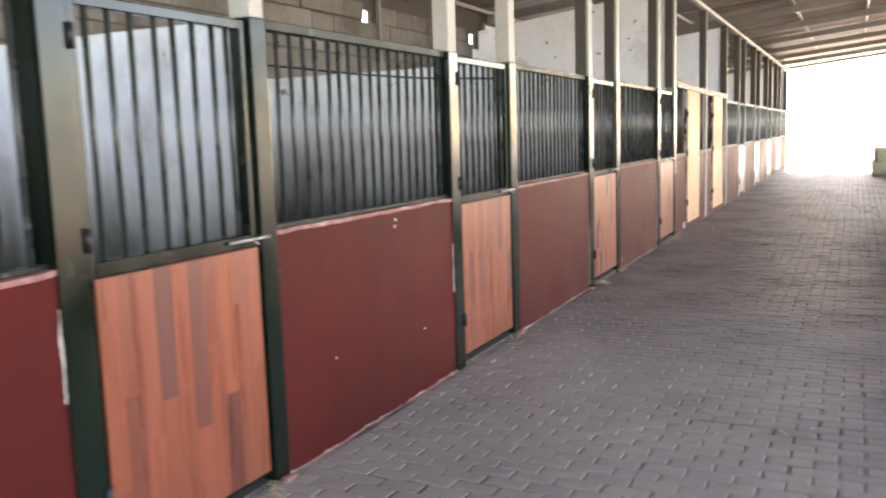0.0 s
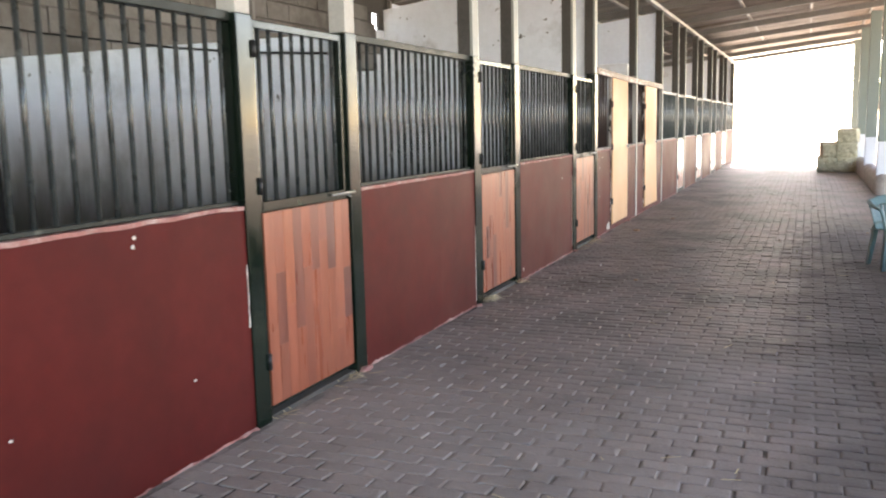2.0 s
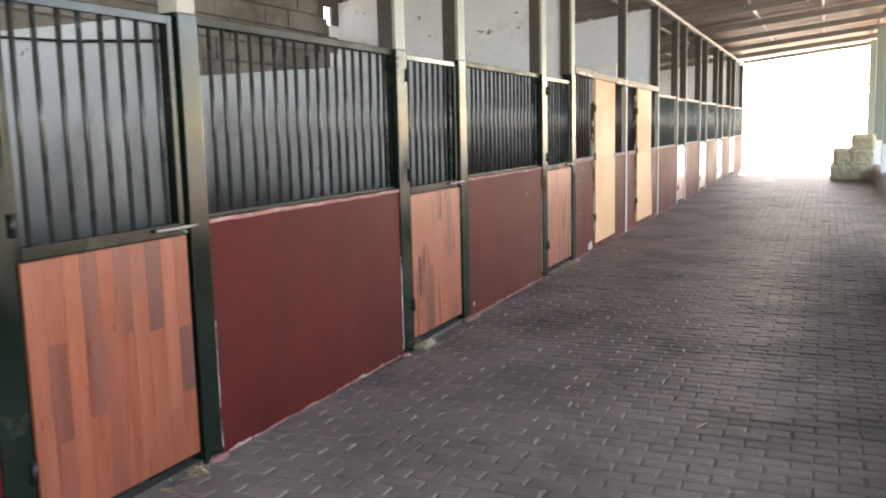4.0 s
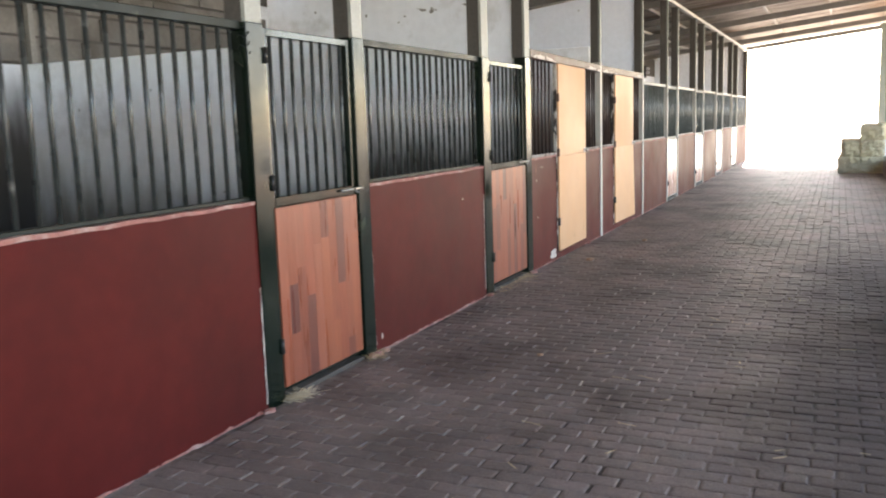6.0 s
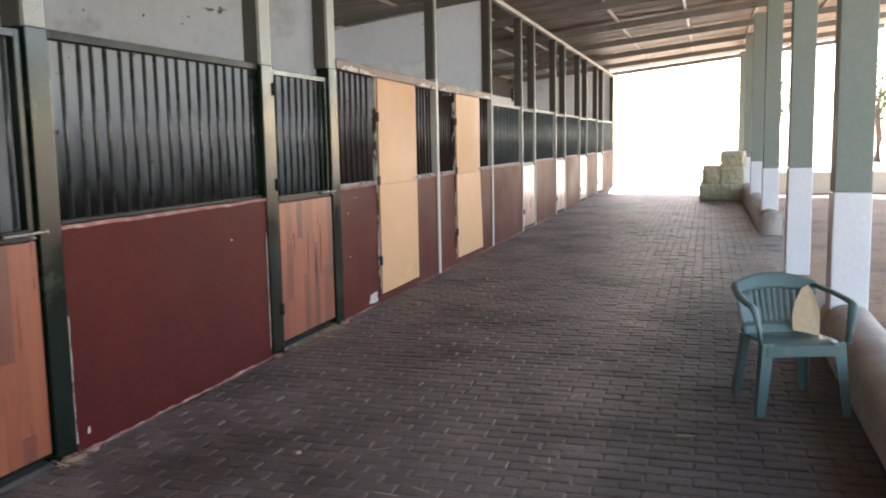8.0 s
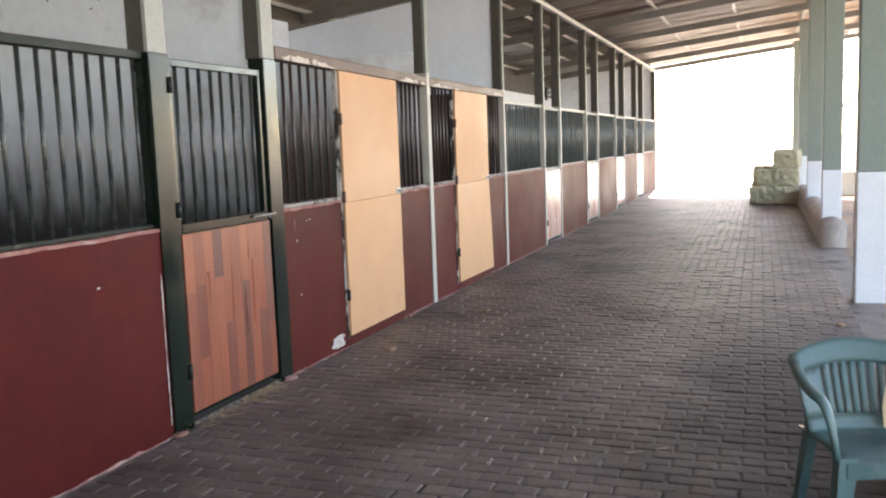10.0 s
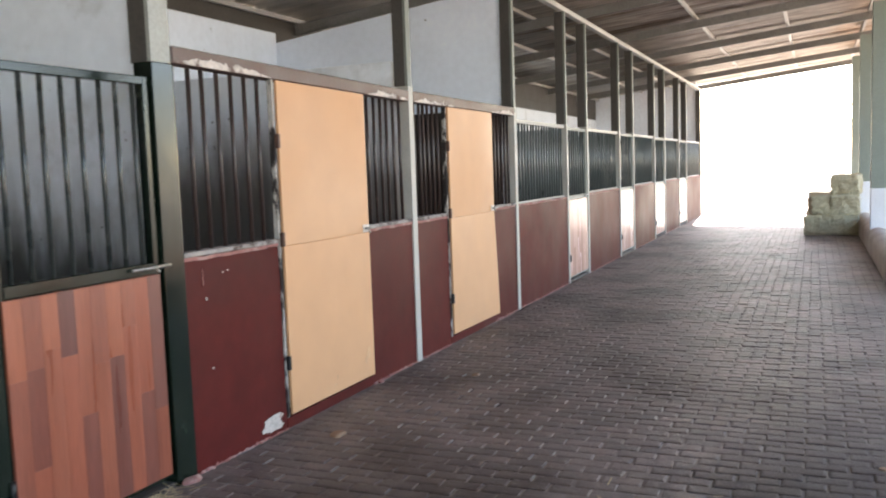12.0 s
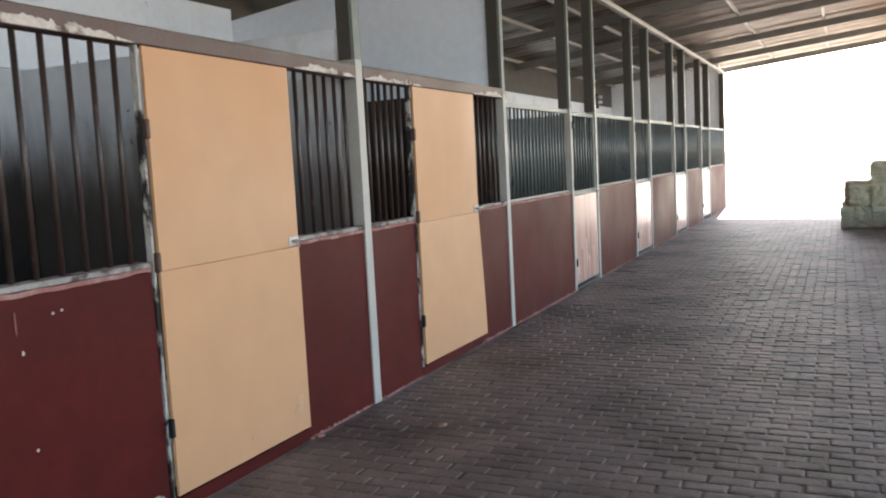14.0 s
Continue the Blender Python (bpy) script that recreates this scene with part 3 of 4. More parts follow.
# the dark planks of each near door: strip counted from the hinge, and from where to where up the panel
DARK_PLANKS = [
    [(1, 0.0, 0.56), (3, 0.50, 1.0), (5, 0.33, 1.0), (7, 0.0, 0.42)],
    [(1, 0.30, 0.68), (3, 0.35, 1.0), (5, 0.64, 1.0), (7, 0.62, 1.0), (9, 0.30, 0.60)],
    [(1, 0.28, 0.56), (3, 0.0, 0.47), (5, 0.78, 1.0), (7, 0.48, 1.0), (8, 0.0, 0.12)],
    [(1, 0.28, 0.70), (3, 0.72, 1.0), (4, 0.0, 0.44), (6, 0.0, 0.66), (8, 0.0, 0.45), (9, 0.35, 1.0)],
]
i = 0
for k, (wa, wb, da, db) in enumerate(NEAR):
    i += 1
    wall_panel(i, wa, wb, i)
    grille(wa, wb, i)
    up = POSTGREY if k >= 2 else PALE
    post(wb, da, GREEN, up, 1.955, k, channel=k >= 2, label="square steel stall post, dark green below and pale above")
    stall_door(da, db, 100 + k, dark_wood=DARKWOOD, planks=DARK_PLANKS[k])
    nxt = NEAR[k + 1][0] if k < 3 else 11.925
    post(db, nxt, GREEN, up, 1.955 if k < 3 else 2.01, k + 20, channel=k >= 2, label="square steel stall post, dark green below and pale above")
# dark strips added to paint the shade in the gaps under the doors
for y0, y1 in [(d[2], d[3]) for d in NEAR + FAR]:
    bm = box(FRONT - 0.13, FRONT - 0.004, y0 + 0.003, y1 - 0.003, -0.008, 0.016, 0.004)
    tagged(part("threshold", bm, DARKWEB), "added dark strip for the shaded gap under a stall door", "threshold", kind="structure")
# far bars: glare near the exit is put into this lighter bar colour
FARBAR = material("glare_green_bar_paint", (0.075, 0.090, 0.084), 0.35, var=0.2, scale=8, fine=80, bump=0.1)
for k, (wa, wb, da, db) in enumerate(FAR):
    i += 1
    wall_panel(i, wa, wb, i)
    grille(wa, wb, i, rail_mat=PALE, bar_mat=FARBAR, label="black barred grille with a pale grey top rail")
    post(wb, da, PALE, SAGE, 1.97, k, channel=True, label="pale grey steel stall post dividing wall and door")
    stall_door(da, db, 140 + k, frame_mat=SAGE, bar_mat=FARBAR, wood=PALEWOOD, label="stall door with glare-paled laminate planks under black bars")
    post(db, FAR[k + 1][0] if k < 3 else db + 0.065, PALE, SAGE, 1.97, k + 30, channel=True, label="pale grey steel stall post dividing wall and door")
i += 1
wall_panel(i, 29.80, 32.5, i)
grille(29.80, 32.5, i, rail_mat=PALE, bar_mat=FARBAR, label="black barred grille with a pale grey top rail")
post(32.5, 32.57, PALE, SAGE, 1.97, 77, channel=True, label="pale grey steel corner post at the stable's end")
post(16.965, 17.04, PALE, SAGE, 2.02, 78, channel=True, label="pale grey steel post between store room and stall")
post(14.505, 14.585, PALE, SAGE, 2.10, 79, channel=True, label="pale grey painted steel post between two store rooms", depth=0.10)

# long tube over the stall posts
tagged(part("head_beam", box(FRONT - 0.075, FRONT + 0.008, START + 0.1, 32.6, ROOF_Z - 0.27, ROOF_Z - 0.21, 0.006), GALV), "long pale steel tube over the stall posts", "beam")


BARERAIL = material("worn_grey_rail_paint", (0.30, 0.265, 0.24), 0.7, var=0.3, scale=10, fine=70, bump=0.4, stain=(0.07, 0.045, 0.037), stain_at=(0.50, 0.60), stain_scale=7)


# ---- the two store rooms with peach doors ----
def sag(bm):
    """The lintels and the doors' tops run slightly down towards the far end."""
    for v in bm.verts:
        if v.co.z > 1.9:
            v.co.z -= min(0.030, 0.0115 * max(0.0, v.co.y - 11.925))
    return bm


def store_front(i, ya, da, db, yb, seed, warp=0.0):
    for a, b in ((ya, da - 0.03), (db + 0.01, yb)):
        i += 1
        wall_panel(i, a, b, 40 + i)
        g = empty("store_grille", 0, 0)
        part("bottom_rail", box(FRONT - 0.075, FRONT + 0.012, a, b, SILL + 0.006, SILL + 0.030, 0.004), BARERAIL, g, "flaking painted bottom rail")
        bars_between(g, a, b, SILL + 0.03, 2.016, 7, BROWNBAR, r=0.012, seed=seed + i)
        tagged(g, "brown barred grille beside a peach door", "grille", "store room grilles")
    # sill wall under the door
    i += 1
    s = part("wall_%d" % i, box(FRONT - 0.12, FRONT + 0.002, da - 0.026, db + 0.006, -0.01, 0.055), RED)
    tagged(s, "low red threshold under a peach door", "wall", kind="structure")
    d = empty("store_door", 0, 0)
    seam = 1.06
    part("frame_stile", box(FRONT - 0.030, FRONT + 0.006, da - 0.020, da - 0.004, 0.058, 2.013, 0.003), FLAKED, d, "flaking dark and white door stile")
    for nm, z0, z1 in (("lower_sheet", 0.075, seam - 0.0004), ("upper_sheet", seam + 0.0004, 2.010)):
        bm = box(FRONT + 0.006, FRONT + 0.024, da, db, z0, z1, 0.002)
        if warp and nm == "lower_sheet":
            # the loose edge has sprung outwards towards the foot
            bmesh.ops.subdivide_edges(bm, edges=[e for e in bm.edges if abs(e.verts[0].co.z - e.verts[1].co.z) > 0.5], cuts=10)
            for v in bm.verts:
                f = (v.co.y - da) / (db - da)
                q = (z1 - v.co.z) / (z1 - z0)
                v.co.y += warp * f * f * math.sin(math.pi * 0.62 * q)
                v.co.x += 0.35 * warp * f * q * q
        part(nm, sag(bm), PEACH, d)
    part("latch_stile", box(FRONT - 0.030, FRONT + 0.004, db + 0.0015, db + 0.0085, 0.058, 2.013, 0.001), DARKWEB, d, "dark bare steel latch stile")
    for z in (0.38, 1.10, 1.66):
        h = part("hinge", box(FRONT + 0.004, FRONT + 0.033, da - 0.018, da + 0.004, z - 0.042, z + 0.042, 0.005), BLACK if z < 0.5 else RUST, d)
    lat = part("latch_plate", box(FRONT + 0.024, FRONT + 0.030, db - 0.09, db - 0.005, 1.065, 1.115, 0.002), CHIP, d, "chipped white steel latch")
    part("latch_bolt", tube([(FRONT + 0.038, db - 0.07, 1.09), (FRONT + 0.038, db + 0.05, 1.09)], 0.008, 8), BRIGHT, lat, "", True)
    part("latch_knob", tube([(FRONT + 0.038, db - 0.04, 1.09), (FRONT + 0.055, db - 0.04, 1.06)], 0.006, 8), BRIGHT, lat, "small worn steel latch knob", True)
    tagged(d, "closed peach-painted sheet door with rusty hinges", "door", "store room doors")
    return i


i = store_front(i, 11.925, 12.76, 13.78, 14.505, 3)
i = store_front(i, 14.585, 15.22, 16.27, 16.965, 8, warp=0.045)
for ya, yb in ((11.925, 14.505), (14.585, 16.965)):
    t = empty("lintel", 0, 0)
    part("beam", sag(box(FRONT - 0.07, FRONT + 0.016, ya, yb, 2.014, 2.096, 0.006)), BROWN, t, "brown painted lintel with bare patches")
    rn = random.Random(int(ya * 10))
    for a, b in ((ya + 0.02, ya + 0.80), (yb - 0.66, yb - 0.02)):
        bm = bmesh.new()
        n = 130
        lo, hi = [], []
        for k in range(n + 1):
            y = a + (b - a) * k / n
            edge = min(1.0, min(k, n - k) / 40 + 0.06)
            q = sum(noise.noise(Vector((y * f, ya, f))) / g for f, g in ((4.3, 1.0), (13.0, 1.6), (41.0, 2.6), (110.0, 4.0)))
            lo.append(bm.verts.new((FRONT + 0.0185, y, 2.017 + 0.002 * noise.noise(Vector((y * 60, 2, ya))))))
            hi.append(bm.verts.new((FRONT + 0.0185, y, 2.021 + edge * max(0.002, 0.030 + 0.034 * q))))
        for k in range(n):
            bm.faces.new((lo[k], lo[k + 1], hi[k + 1], hi[k]))
        ob = part("bare_patch", sag(bm), PRIMER, t, "flaked bare primer")
        sm = ob.modifiers.new("thickness", "SOLIDIFY")
        sm.thickness = 0.002
    tagged(t, "brown painted lintel over peach door and grilles", "lintel")

# ---- open side: columns and low walls ----
CX0, CX1 = 1.39, 1.625


def column(y, base, white=1.10):
    c = empty("column", 0, 0)
    part("white_foot", box(CX0, CX1, y, y + 0.235, base, white, 0.012, 2), WHITE, c, "white painted lower part")
    part("shaft", box(CX0 + 0.004, CX1 - 0.004, y + 0.004, y + 0.231, white, roof_z(CX0) - 0.21, 0.010, 2), GREYGREEN, c, "grey-green painted shaft")
    tagged(c, "square column, white below and grey-green above", "column", "aisle columns")


for spec in ((-0.2, 0.25), (3.8, 0.25), (7.7, 0.25), (11.75, 0.25, 1.05), (15.1, -0.008, 1.10), (19.4, 0.30, 0.95), (23.3, 0.30, 0.95), (27.2, 0.30, 0.95), (31.0, 0.30, 0.95)):
    column(*spec)


def low_wall(name, y0, y1, h, label):
    """A cement wall with a rounded crown and a rounded end."""
    bm = bmesh.new()
    prof = [(CX0 - 0.04, -0.01), (CX0 - 0.04, h - 0.12)] + [((CX0 + CX1) / 2 - 0.155 * math.cos(a), h - 0.12 + 0.12 * math.sin(a)) for a in (math.pi * k / 10 for k in range(1, 10))] + [(CX1 + 0.02, h - 0.12), (CX1 + 0.02, -0.01)]
    n = int((y1 - y0) / 0.25)
    rings = []
    for k in range(n + 1):
        y = y0 + (y1 - y0) * k / n
        w = 0.01 * noise.noise(Vector((0, y * 1.3, 0)))
        rings.append([bm.verts.new((x + w, y, z + (w if z > 0.05 else 0))) for x, z in prof])
    for a, b in zip(rings, rings[1:]):
        for q in range(len(prof) - 1):
            bm.faces.new((a[q], b[q], b[q + 1], a[q + 1]))
    bm.faces.new(rings[0])
    bm.faces.new(rings[-1][::-1])
    tagged(part(name, bm, KERB, smooth=True), label, "wall", kind="structure")


low_wall("wall_low_1", START, 12.0, 0.31, "low cement wall with a rounded crown between columns")
low_wall("wall_low_2", 18.9, 33.2, 0.35, "low cement wall with a rounded crown under columns")
# plaster band across the far side of the covered arena
tagged(part("wall_arena", box(2.2, 16.0, 29.6, 29.85, -0.1, 0.50, 0.02), CREAM), "low cream plastered wall across the dirt arena", "wall", kind="structure")


# ---- plastic chair ----
def chair_at(x, y, turn):
    c = empty("plastic_chair", x, y, 0)
    c.rotation_euler = (0, 0, radians(turn))
    # local: the sitter faces -y
    bm = bmesh.new()
    nx, ny = 10, 8
    g = [[bm.verts.new((-0.21 + 0.42 * a / nx, -0.21 + 0.42 * b / ny, 0.405 - 0.02 * math.sin(math.pi * a / nx) * math.sin(math.pi * b / ny) - 0.035 * (b / ny) - (0.03 * (1 - b / 2) ** 2 if b < 2 else 0))) for b in range(ny + 1)] for a in range(nx + 1)]
    for a in range(nx):
        for b in range(ny):
            bm.faces.new((g[a][b], g[a + 1][b], g[a + 1][b + 1], g[a][b + 1]))
    s = part("seat", bm, TEAL, c, smooth=True)
    so = s.modifiers.new("thickness", "SOLIDIFY")
    so.thickness = 0.008
    part("seat_apron", box(-0.205, 0.205, -0.222, -0.210, 0.325, 0.385, 0.005), TEAL, c)

    def back_point(u, v):
        """u across -1..1, v up 0..1: the curved, leaning shell of the back."""
        w = 0.20 + 0.045 * v
        return Vector((u * w, 0.13 + 0.13 * v - 0.06 * u * u * (0.4 + 0.6 * v), 0.37 + 0.34 * v - 0.05 * v * u * u))

    def shell(name, u0, u1, v0, v1, nu, nv, thick=0.007):
        bm = bmesh.new()
        q = [[bm.verts.new(back_point(u0 + (u1 - u0) * a / nu, v0 + (v1 - v0) * b / nv)) for b in range(nv + 1)] for a in range(nu + 1)]
        for a in range(nu):
            for b in range(nv):
                bm.faces.new((q[a][b], q[a + 1][b], q[a + 1][b + 1], q[a][b + 1]))
        o = part(name, bm, TEAL, c, smooth=True)
        m = o.modifiers.new("thickness", "SOLIDIFY")
        m.thickness = thick
        return o

    shell("back_top", -1, 1, 0.74, 1.0, 16, 4, 0.012)
    shell("back_foot", -1, 1, 0.0, 0.20, 16, 3)
    shell("back_side", -1, -0.56, 0.20, 0.74, 5, 6)
    shell("back_side", 0.56, 1, 0.20, 0.74, 5, 6)
    for k in range(7):
        u = -0.46 + 0.92 * k / 6
        shell("back_slat", u - 0.055, u + 0.055, 0.19, 0.75, 2, 6)
    for sgn in (-1, 1):
        pts = []
        for k in range(15):
            t = k / 14
            # from the back's shoulder, forward along the arm, down to the front leg
            if t < 0.6:
                q = t / 0.6
                pts.append((sgn * (0.235 + 0.05 * math.sin(math.pi * q * 0.6)), 0.20 - 0.365 * q, 0.64 - 0.04 * q))
            else:
                q = (t - 0.6) / 0.4
                pts.append((sgn * (0.282 - 0.045 * q), -0.165 - 0.05 * math.sin(math.pi / 2 * q), 0.60 - 0.20 * q * q))
        part("armrest", tube(pts, 0.024, 10, 0.55), TEAL, c, smooth=True)
        for front in (True, False):
            x = sgn * (0.225 if front else 0.19)
            y = -0.215 if front else 0.20
            fx, fy = sgn * 0.035, (-0.025 if front else 0.035)
            bm = bmesh.new()
            # an L-shaped moulded leg, tapering to the floor
            ring = [(0, 0), (-sgn * 0.065, 0), (-sgn * 0.065, 0.010), (-sgn * 0.010, 0.010), (-sgn * 0.010, 0.060), (0, 0.060)]
            dirn = 1 if front else -1
            tops = [bm.verts.new((x + a, y + b * dirn, 0.40)) for a, b in ring]
            feet = [bm.verts.new((x + fx + a * 0.7, y + fy + b * 0.7 * dirn, 0.0)) for a, b in ring]
            for k in range(6):
                bm.faces.new((tops[k], tops[(k + 1) % 6], feet[(k + 1) % 6], feet[k]))
            bm.faces.new(feet)
            bm.faces.new(tops[::-1])
            bmesh.ops.recalc_face_normals(bm, faces=bm.faces)
            part("leg", bm, TEAL, c)
    c.scale = (0.93, 1, 0.95)
    tagged(c, "faded teal plastic armchair beside a low cement wall", "chair")
    return c


chair_at(1.02, 10.43, 17)

# a folded piece of cardboard leaning on the chair's back
bm = bmesh.new()
outline = [(0.0, 0.02), (0.13, 0.0), (0.135, 0.10), (0.125, 0.15), (0.10, 0.23), (0.075, 0.255), (0.045, 0.24), (0.012, 0.17), (-0.005, 0.09)]
fr = [bm.verts.new((a, 0.006 * math.sin(a * 30) + 0.34 * b, b)) for a, b in outline]
bm.faces.new(fr)
card = part("cardboard", bm, CARD)
m = card.modifiers.new("thickness", "SOLIDIFY")
m.thickness = 0.012
card.location = (1.055, 10.52, 0.362)
tagged(card, "torn tan cardboard leaning on the chair's back", "cardboard")


# ---- hay bales ----
def bale_mesh(seed):
    bm = bmesh.new()
    add_box(bm, -0.46, 0.46, -0.24, 0.24, 0, 0.41, 0.05, 2)
    bmesh.ops.subdivide_edges(bm, edges=[e for e in bm.edges if e.calc_length() > 0.2], cuts=9, use_grid_fill=True)
    bmesh.ops.triangulate(bm, faces=[f for f in bm.faces if len(f.verts) > 4])
    rough_up(bm, 0.035, 9, seed, (1, 1, 0.6))
    rough_up(bm, 0.02, 30, seed)
    for v in bm.verts:
        v.co.z = max(v.co.z, 0.0)
    rn = random.Random(seed)
    for k in range(260):
        a = rn.choice((0, 1, 2))
        p = Vector((rn.uniform(-0.45, 0.45), -0.24, rn.uniform(0.02, 0.40))) if a == 0 else (Vector((-0.46, rn.uniform(-0.23, 0.23), rn.uniform(0.02, 0.40))) if a == 1 else Vector((rn.uniform(-0.45, 0.45), rn.uniform(-0.23, 0.23), 0.41)))
        d = Vector((rn.uniform(-1, 1), rn.uniform(-1, 0.2), rn.uniform(-0.5, 0.7))).normalized() * rn.uniform(0.04, 0.11)
        w = Vector((rn.uniform(-1, 1), rn.uniform(-1, 1), rn.uniform(-1, 1))).normalized() * 0.003
        q = [p - w, p + w, p + d]
        for c in q:
            c.z = max(c.z, 0.002)
        bm.faces.new([bm.verts.new(c) for c in q])
    return bm


def bale(x, y, z, rz, seed, lean=0):
    b = empty("hay_bale", x, y, z)
    b.rotation_euler = (0, radians(lean), radians(rz))
    b.scale = (1, 1, 0.90)
    part("hay", bale_mesh(seed), HAY, b)
    for t in (-0.2, 0.2):
        part("twine", tube([(t, -0.245, 0.0), (t, -0.252, 0.2), (t, -0.235, 0.415), (t, 0.235, 0.415), (t, 0.252, 0.2), (t, 0.245, 0.0)], 0.004, 6), STRAW, b)
    tagged(b, "pale dry hay bale tied with twine in a stack", "hay bale", "stacked hay bales")


for k, (x, y, z, rz) in enumerate(((0.69, 26.45, 0.0, 86), (1.10, 26.42, 0.0, 92), (0.70, 27.42, 0.0, 91), (1.08, 27.40, 0.0, 88),
                                   (0.76, 26.50, 0.37, 94), (1.13, 26.46, 0.37, 89), (0.74, 27.44, 0.37, 90), (1.10, 27.42, 0.37, 92), (1.16, 26.55, 0.74, 84))):
    bale(x, y, z, rz, k + 1)

# ---- litter at the doors' feet, chips on walls ----
rn = random.Random(11)


def straw_heap(x, y, n, spread, label, mat=STRAW):
    bm = bmesh.new()
    for k in range(n):
        px, py = abs(rn.gauss(0, spread * 0.4)), rn.gauss(0, spread)
        a = rn.uniform(0, math.pi)
        l, z = rn.uniform(0.03, 0.10), rn.uniform(0.004, 0.03)
        dx, dy = math.cos(a) * l, math.sin(a) * l
        ex, ey = -math.sin(a) * 0.0032, math.cos(a) * 0.0032
        z2 = rn.uniform(0.003, 0.018)
        bm.faces.new([bm.verts.new(c) for c in ((px - ex, py - ey, z), (px + ex, py + ey, z), (px + dx + ex, py + dy + ey, z2), (px + dx - ex, py + dy - ey, z2))])
    o = part("straw", bm, mat)
    o.location = (x, y, 0)
    tagged(o, label, "straw", kind="stuff")


for y, n, s in ((2.75, 20, 0.08), (5.62, 26, 0.1), (7.86, 70, 0.05), (8.74, 60, 0.05), (10.98, 50, 0.16), (11.5, 110, 0.12), (5.0, 10, 0.2), (2.3, 10, 0.2)):
    straw_heap(FRONT + 0.015, y, n, s, "wisps of straw spilled under a stall door")
straw_heap(FRONT + 0.03, 7.90, 130, 0.05, "pale tuft of straw spilled under a stall door", PALESTRAW)
straw_heap(-0.4, 11.0, 26, 1.3, "stray straws scattered over the pavers")
straw_heap(-0.9, 6.5, 26, 1.6, "stray straws scattered over the pavers")


LIMELUMP = material("crumbled_lime_mortar", (0.50, 0.44, 0.39), 0.9, var=0.3, scale=14, fine=90, bump=0.8, stain=(0.26, 0.16, 0.13), stain_at=(0.55, 0.68), stain_scale=14)


def blot(y, z, w, h, seed, mat=CHIP, label="bare white patch of flaked red paint", n=14, x=FRONT + 0.005, ragged=0.30):
    r2 = random.Random(seed)
    bm = bmesh.new()
    bm.faces.new([bm.verts.new((0, w * math.cos(a) * q, h * math.sin(a) * q)) for a, q in ((2 * math.pi * k / n, 0.85 + ragged * noise.noise(Vector((math.cos(2 * math.pi * k / n) * 1.6, math.sin(2 * math.pi * k / n) * 1.6, seed * 3.3))) + r2.uniform(-0.08, 0.08)) for k in range(n))])
    o = part("paint_chip", bm, mat)
    so = o.modifiers.new("thickness", "SOLIDIFY")
    so.thickness = 0.002
    o.location = (x, y, z)
    tagged(o, label, "paint chip")


blot(12.59, 0.070, 0.120, 0.052, 4, mat=LIMELUMP, n=70, ragged=0.42)
for k, (y, z, w, h) in enumerate(((3.98, 1.02, 0.015, 0.012), (3.97, 0.985, 0.012, 0.016), (3.35, 0.42, 0.010, 0.010), (4.28, 0.36, 0.012, 0.010),
                                  (10.28, 0.85, 0.016, 0.008), (12.22, 0.98, 0.008, 0.008), (12.26, 0.985, 0.008, 0.008), (8.92, 0.09, 0.012, 0.03), (12.08, 0.86, 0.008, 0.015), (12.1, 0.5, 0.008, 0.01))):
    blot(y, z, w * 0.75, h * 0.75, 20 + k)
for k, (y, z, h) in enumerate(((12.06, 0.97, 0.055),)):
    blot(y, z, 0.003, h, 40 + k, mat=CAP, label="pale paint drip down a red wall")


def mortar_lump(x, y, w, seed):
    bm = bmesh.new()
    bmesh.ops.create_icosphere(bm, subdivisions=3, radius=w)
    rough_up(bm, w * 0.5, 0.8 / w, seed)
    for v in bm.verts:
        v.co.z = max(v.co.z * 0.35, -0.004)
        v.co.x *= 0.6
    o = part("mortar_lump", bm, CAP, smooth=False)
    o.location = (x, y, 0.003)
    tagged(o, "rough lump of spilled mortar at a post's foot", "mortar lump", "mortar lumps")


for k, (y, w) in enumerate(((2.88, 0.05), (5.77, 0.055), (7.66, 0.045), (8.78, 0.065), (8.90, 0.04), (10.74, 0.04), (11.86, 0.06), (13.84, 0.03))):
    mortar_lump(FRONT + 0.035, y, w, k)

# flaked whitewash strips where the red walls meet the posts
def flaked_strip(y, z0, z1, seed, w=0.009):
    """A broken ribbon of bare plaster: ragged flakes of changing width."""
    r6 = random.Random(seed)
    bm = bmesh.new()
    n = int((z1 - z0) / 0.012)
    side = []
    for q in range(n + 1):
        z = z0 + (z1 - z0) * q / n
        swell = max(0.08, 0.55 + 1.1 * noise.noise(Vector((z * 9.0, seed * 2.7, 0.0))))
        half = w * swell * r6.uniform(0.6, 1.1)
        off = r6.uniform(-0.2, 0.3) * w
        side.append((bm.verts.new((0, off - half * 0.5, z)), bm.verts.new((0, off + half * 0.5, z))))
    for a, b in zip(side, side[1:]):
        bm.faces.new((a[0], a[1], b[1], b[0]))
    o = part("paint_chip", bm, CHIP)
    so = o.modifiers.new("thickness", "SOLIDIFY")
    so.thickness = 0.002
    o.location = (FRONT + 0.0045, y, 0)
    tagged(o, "thin broken strip of flaked white paint beside a post", "paint chip")


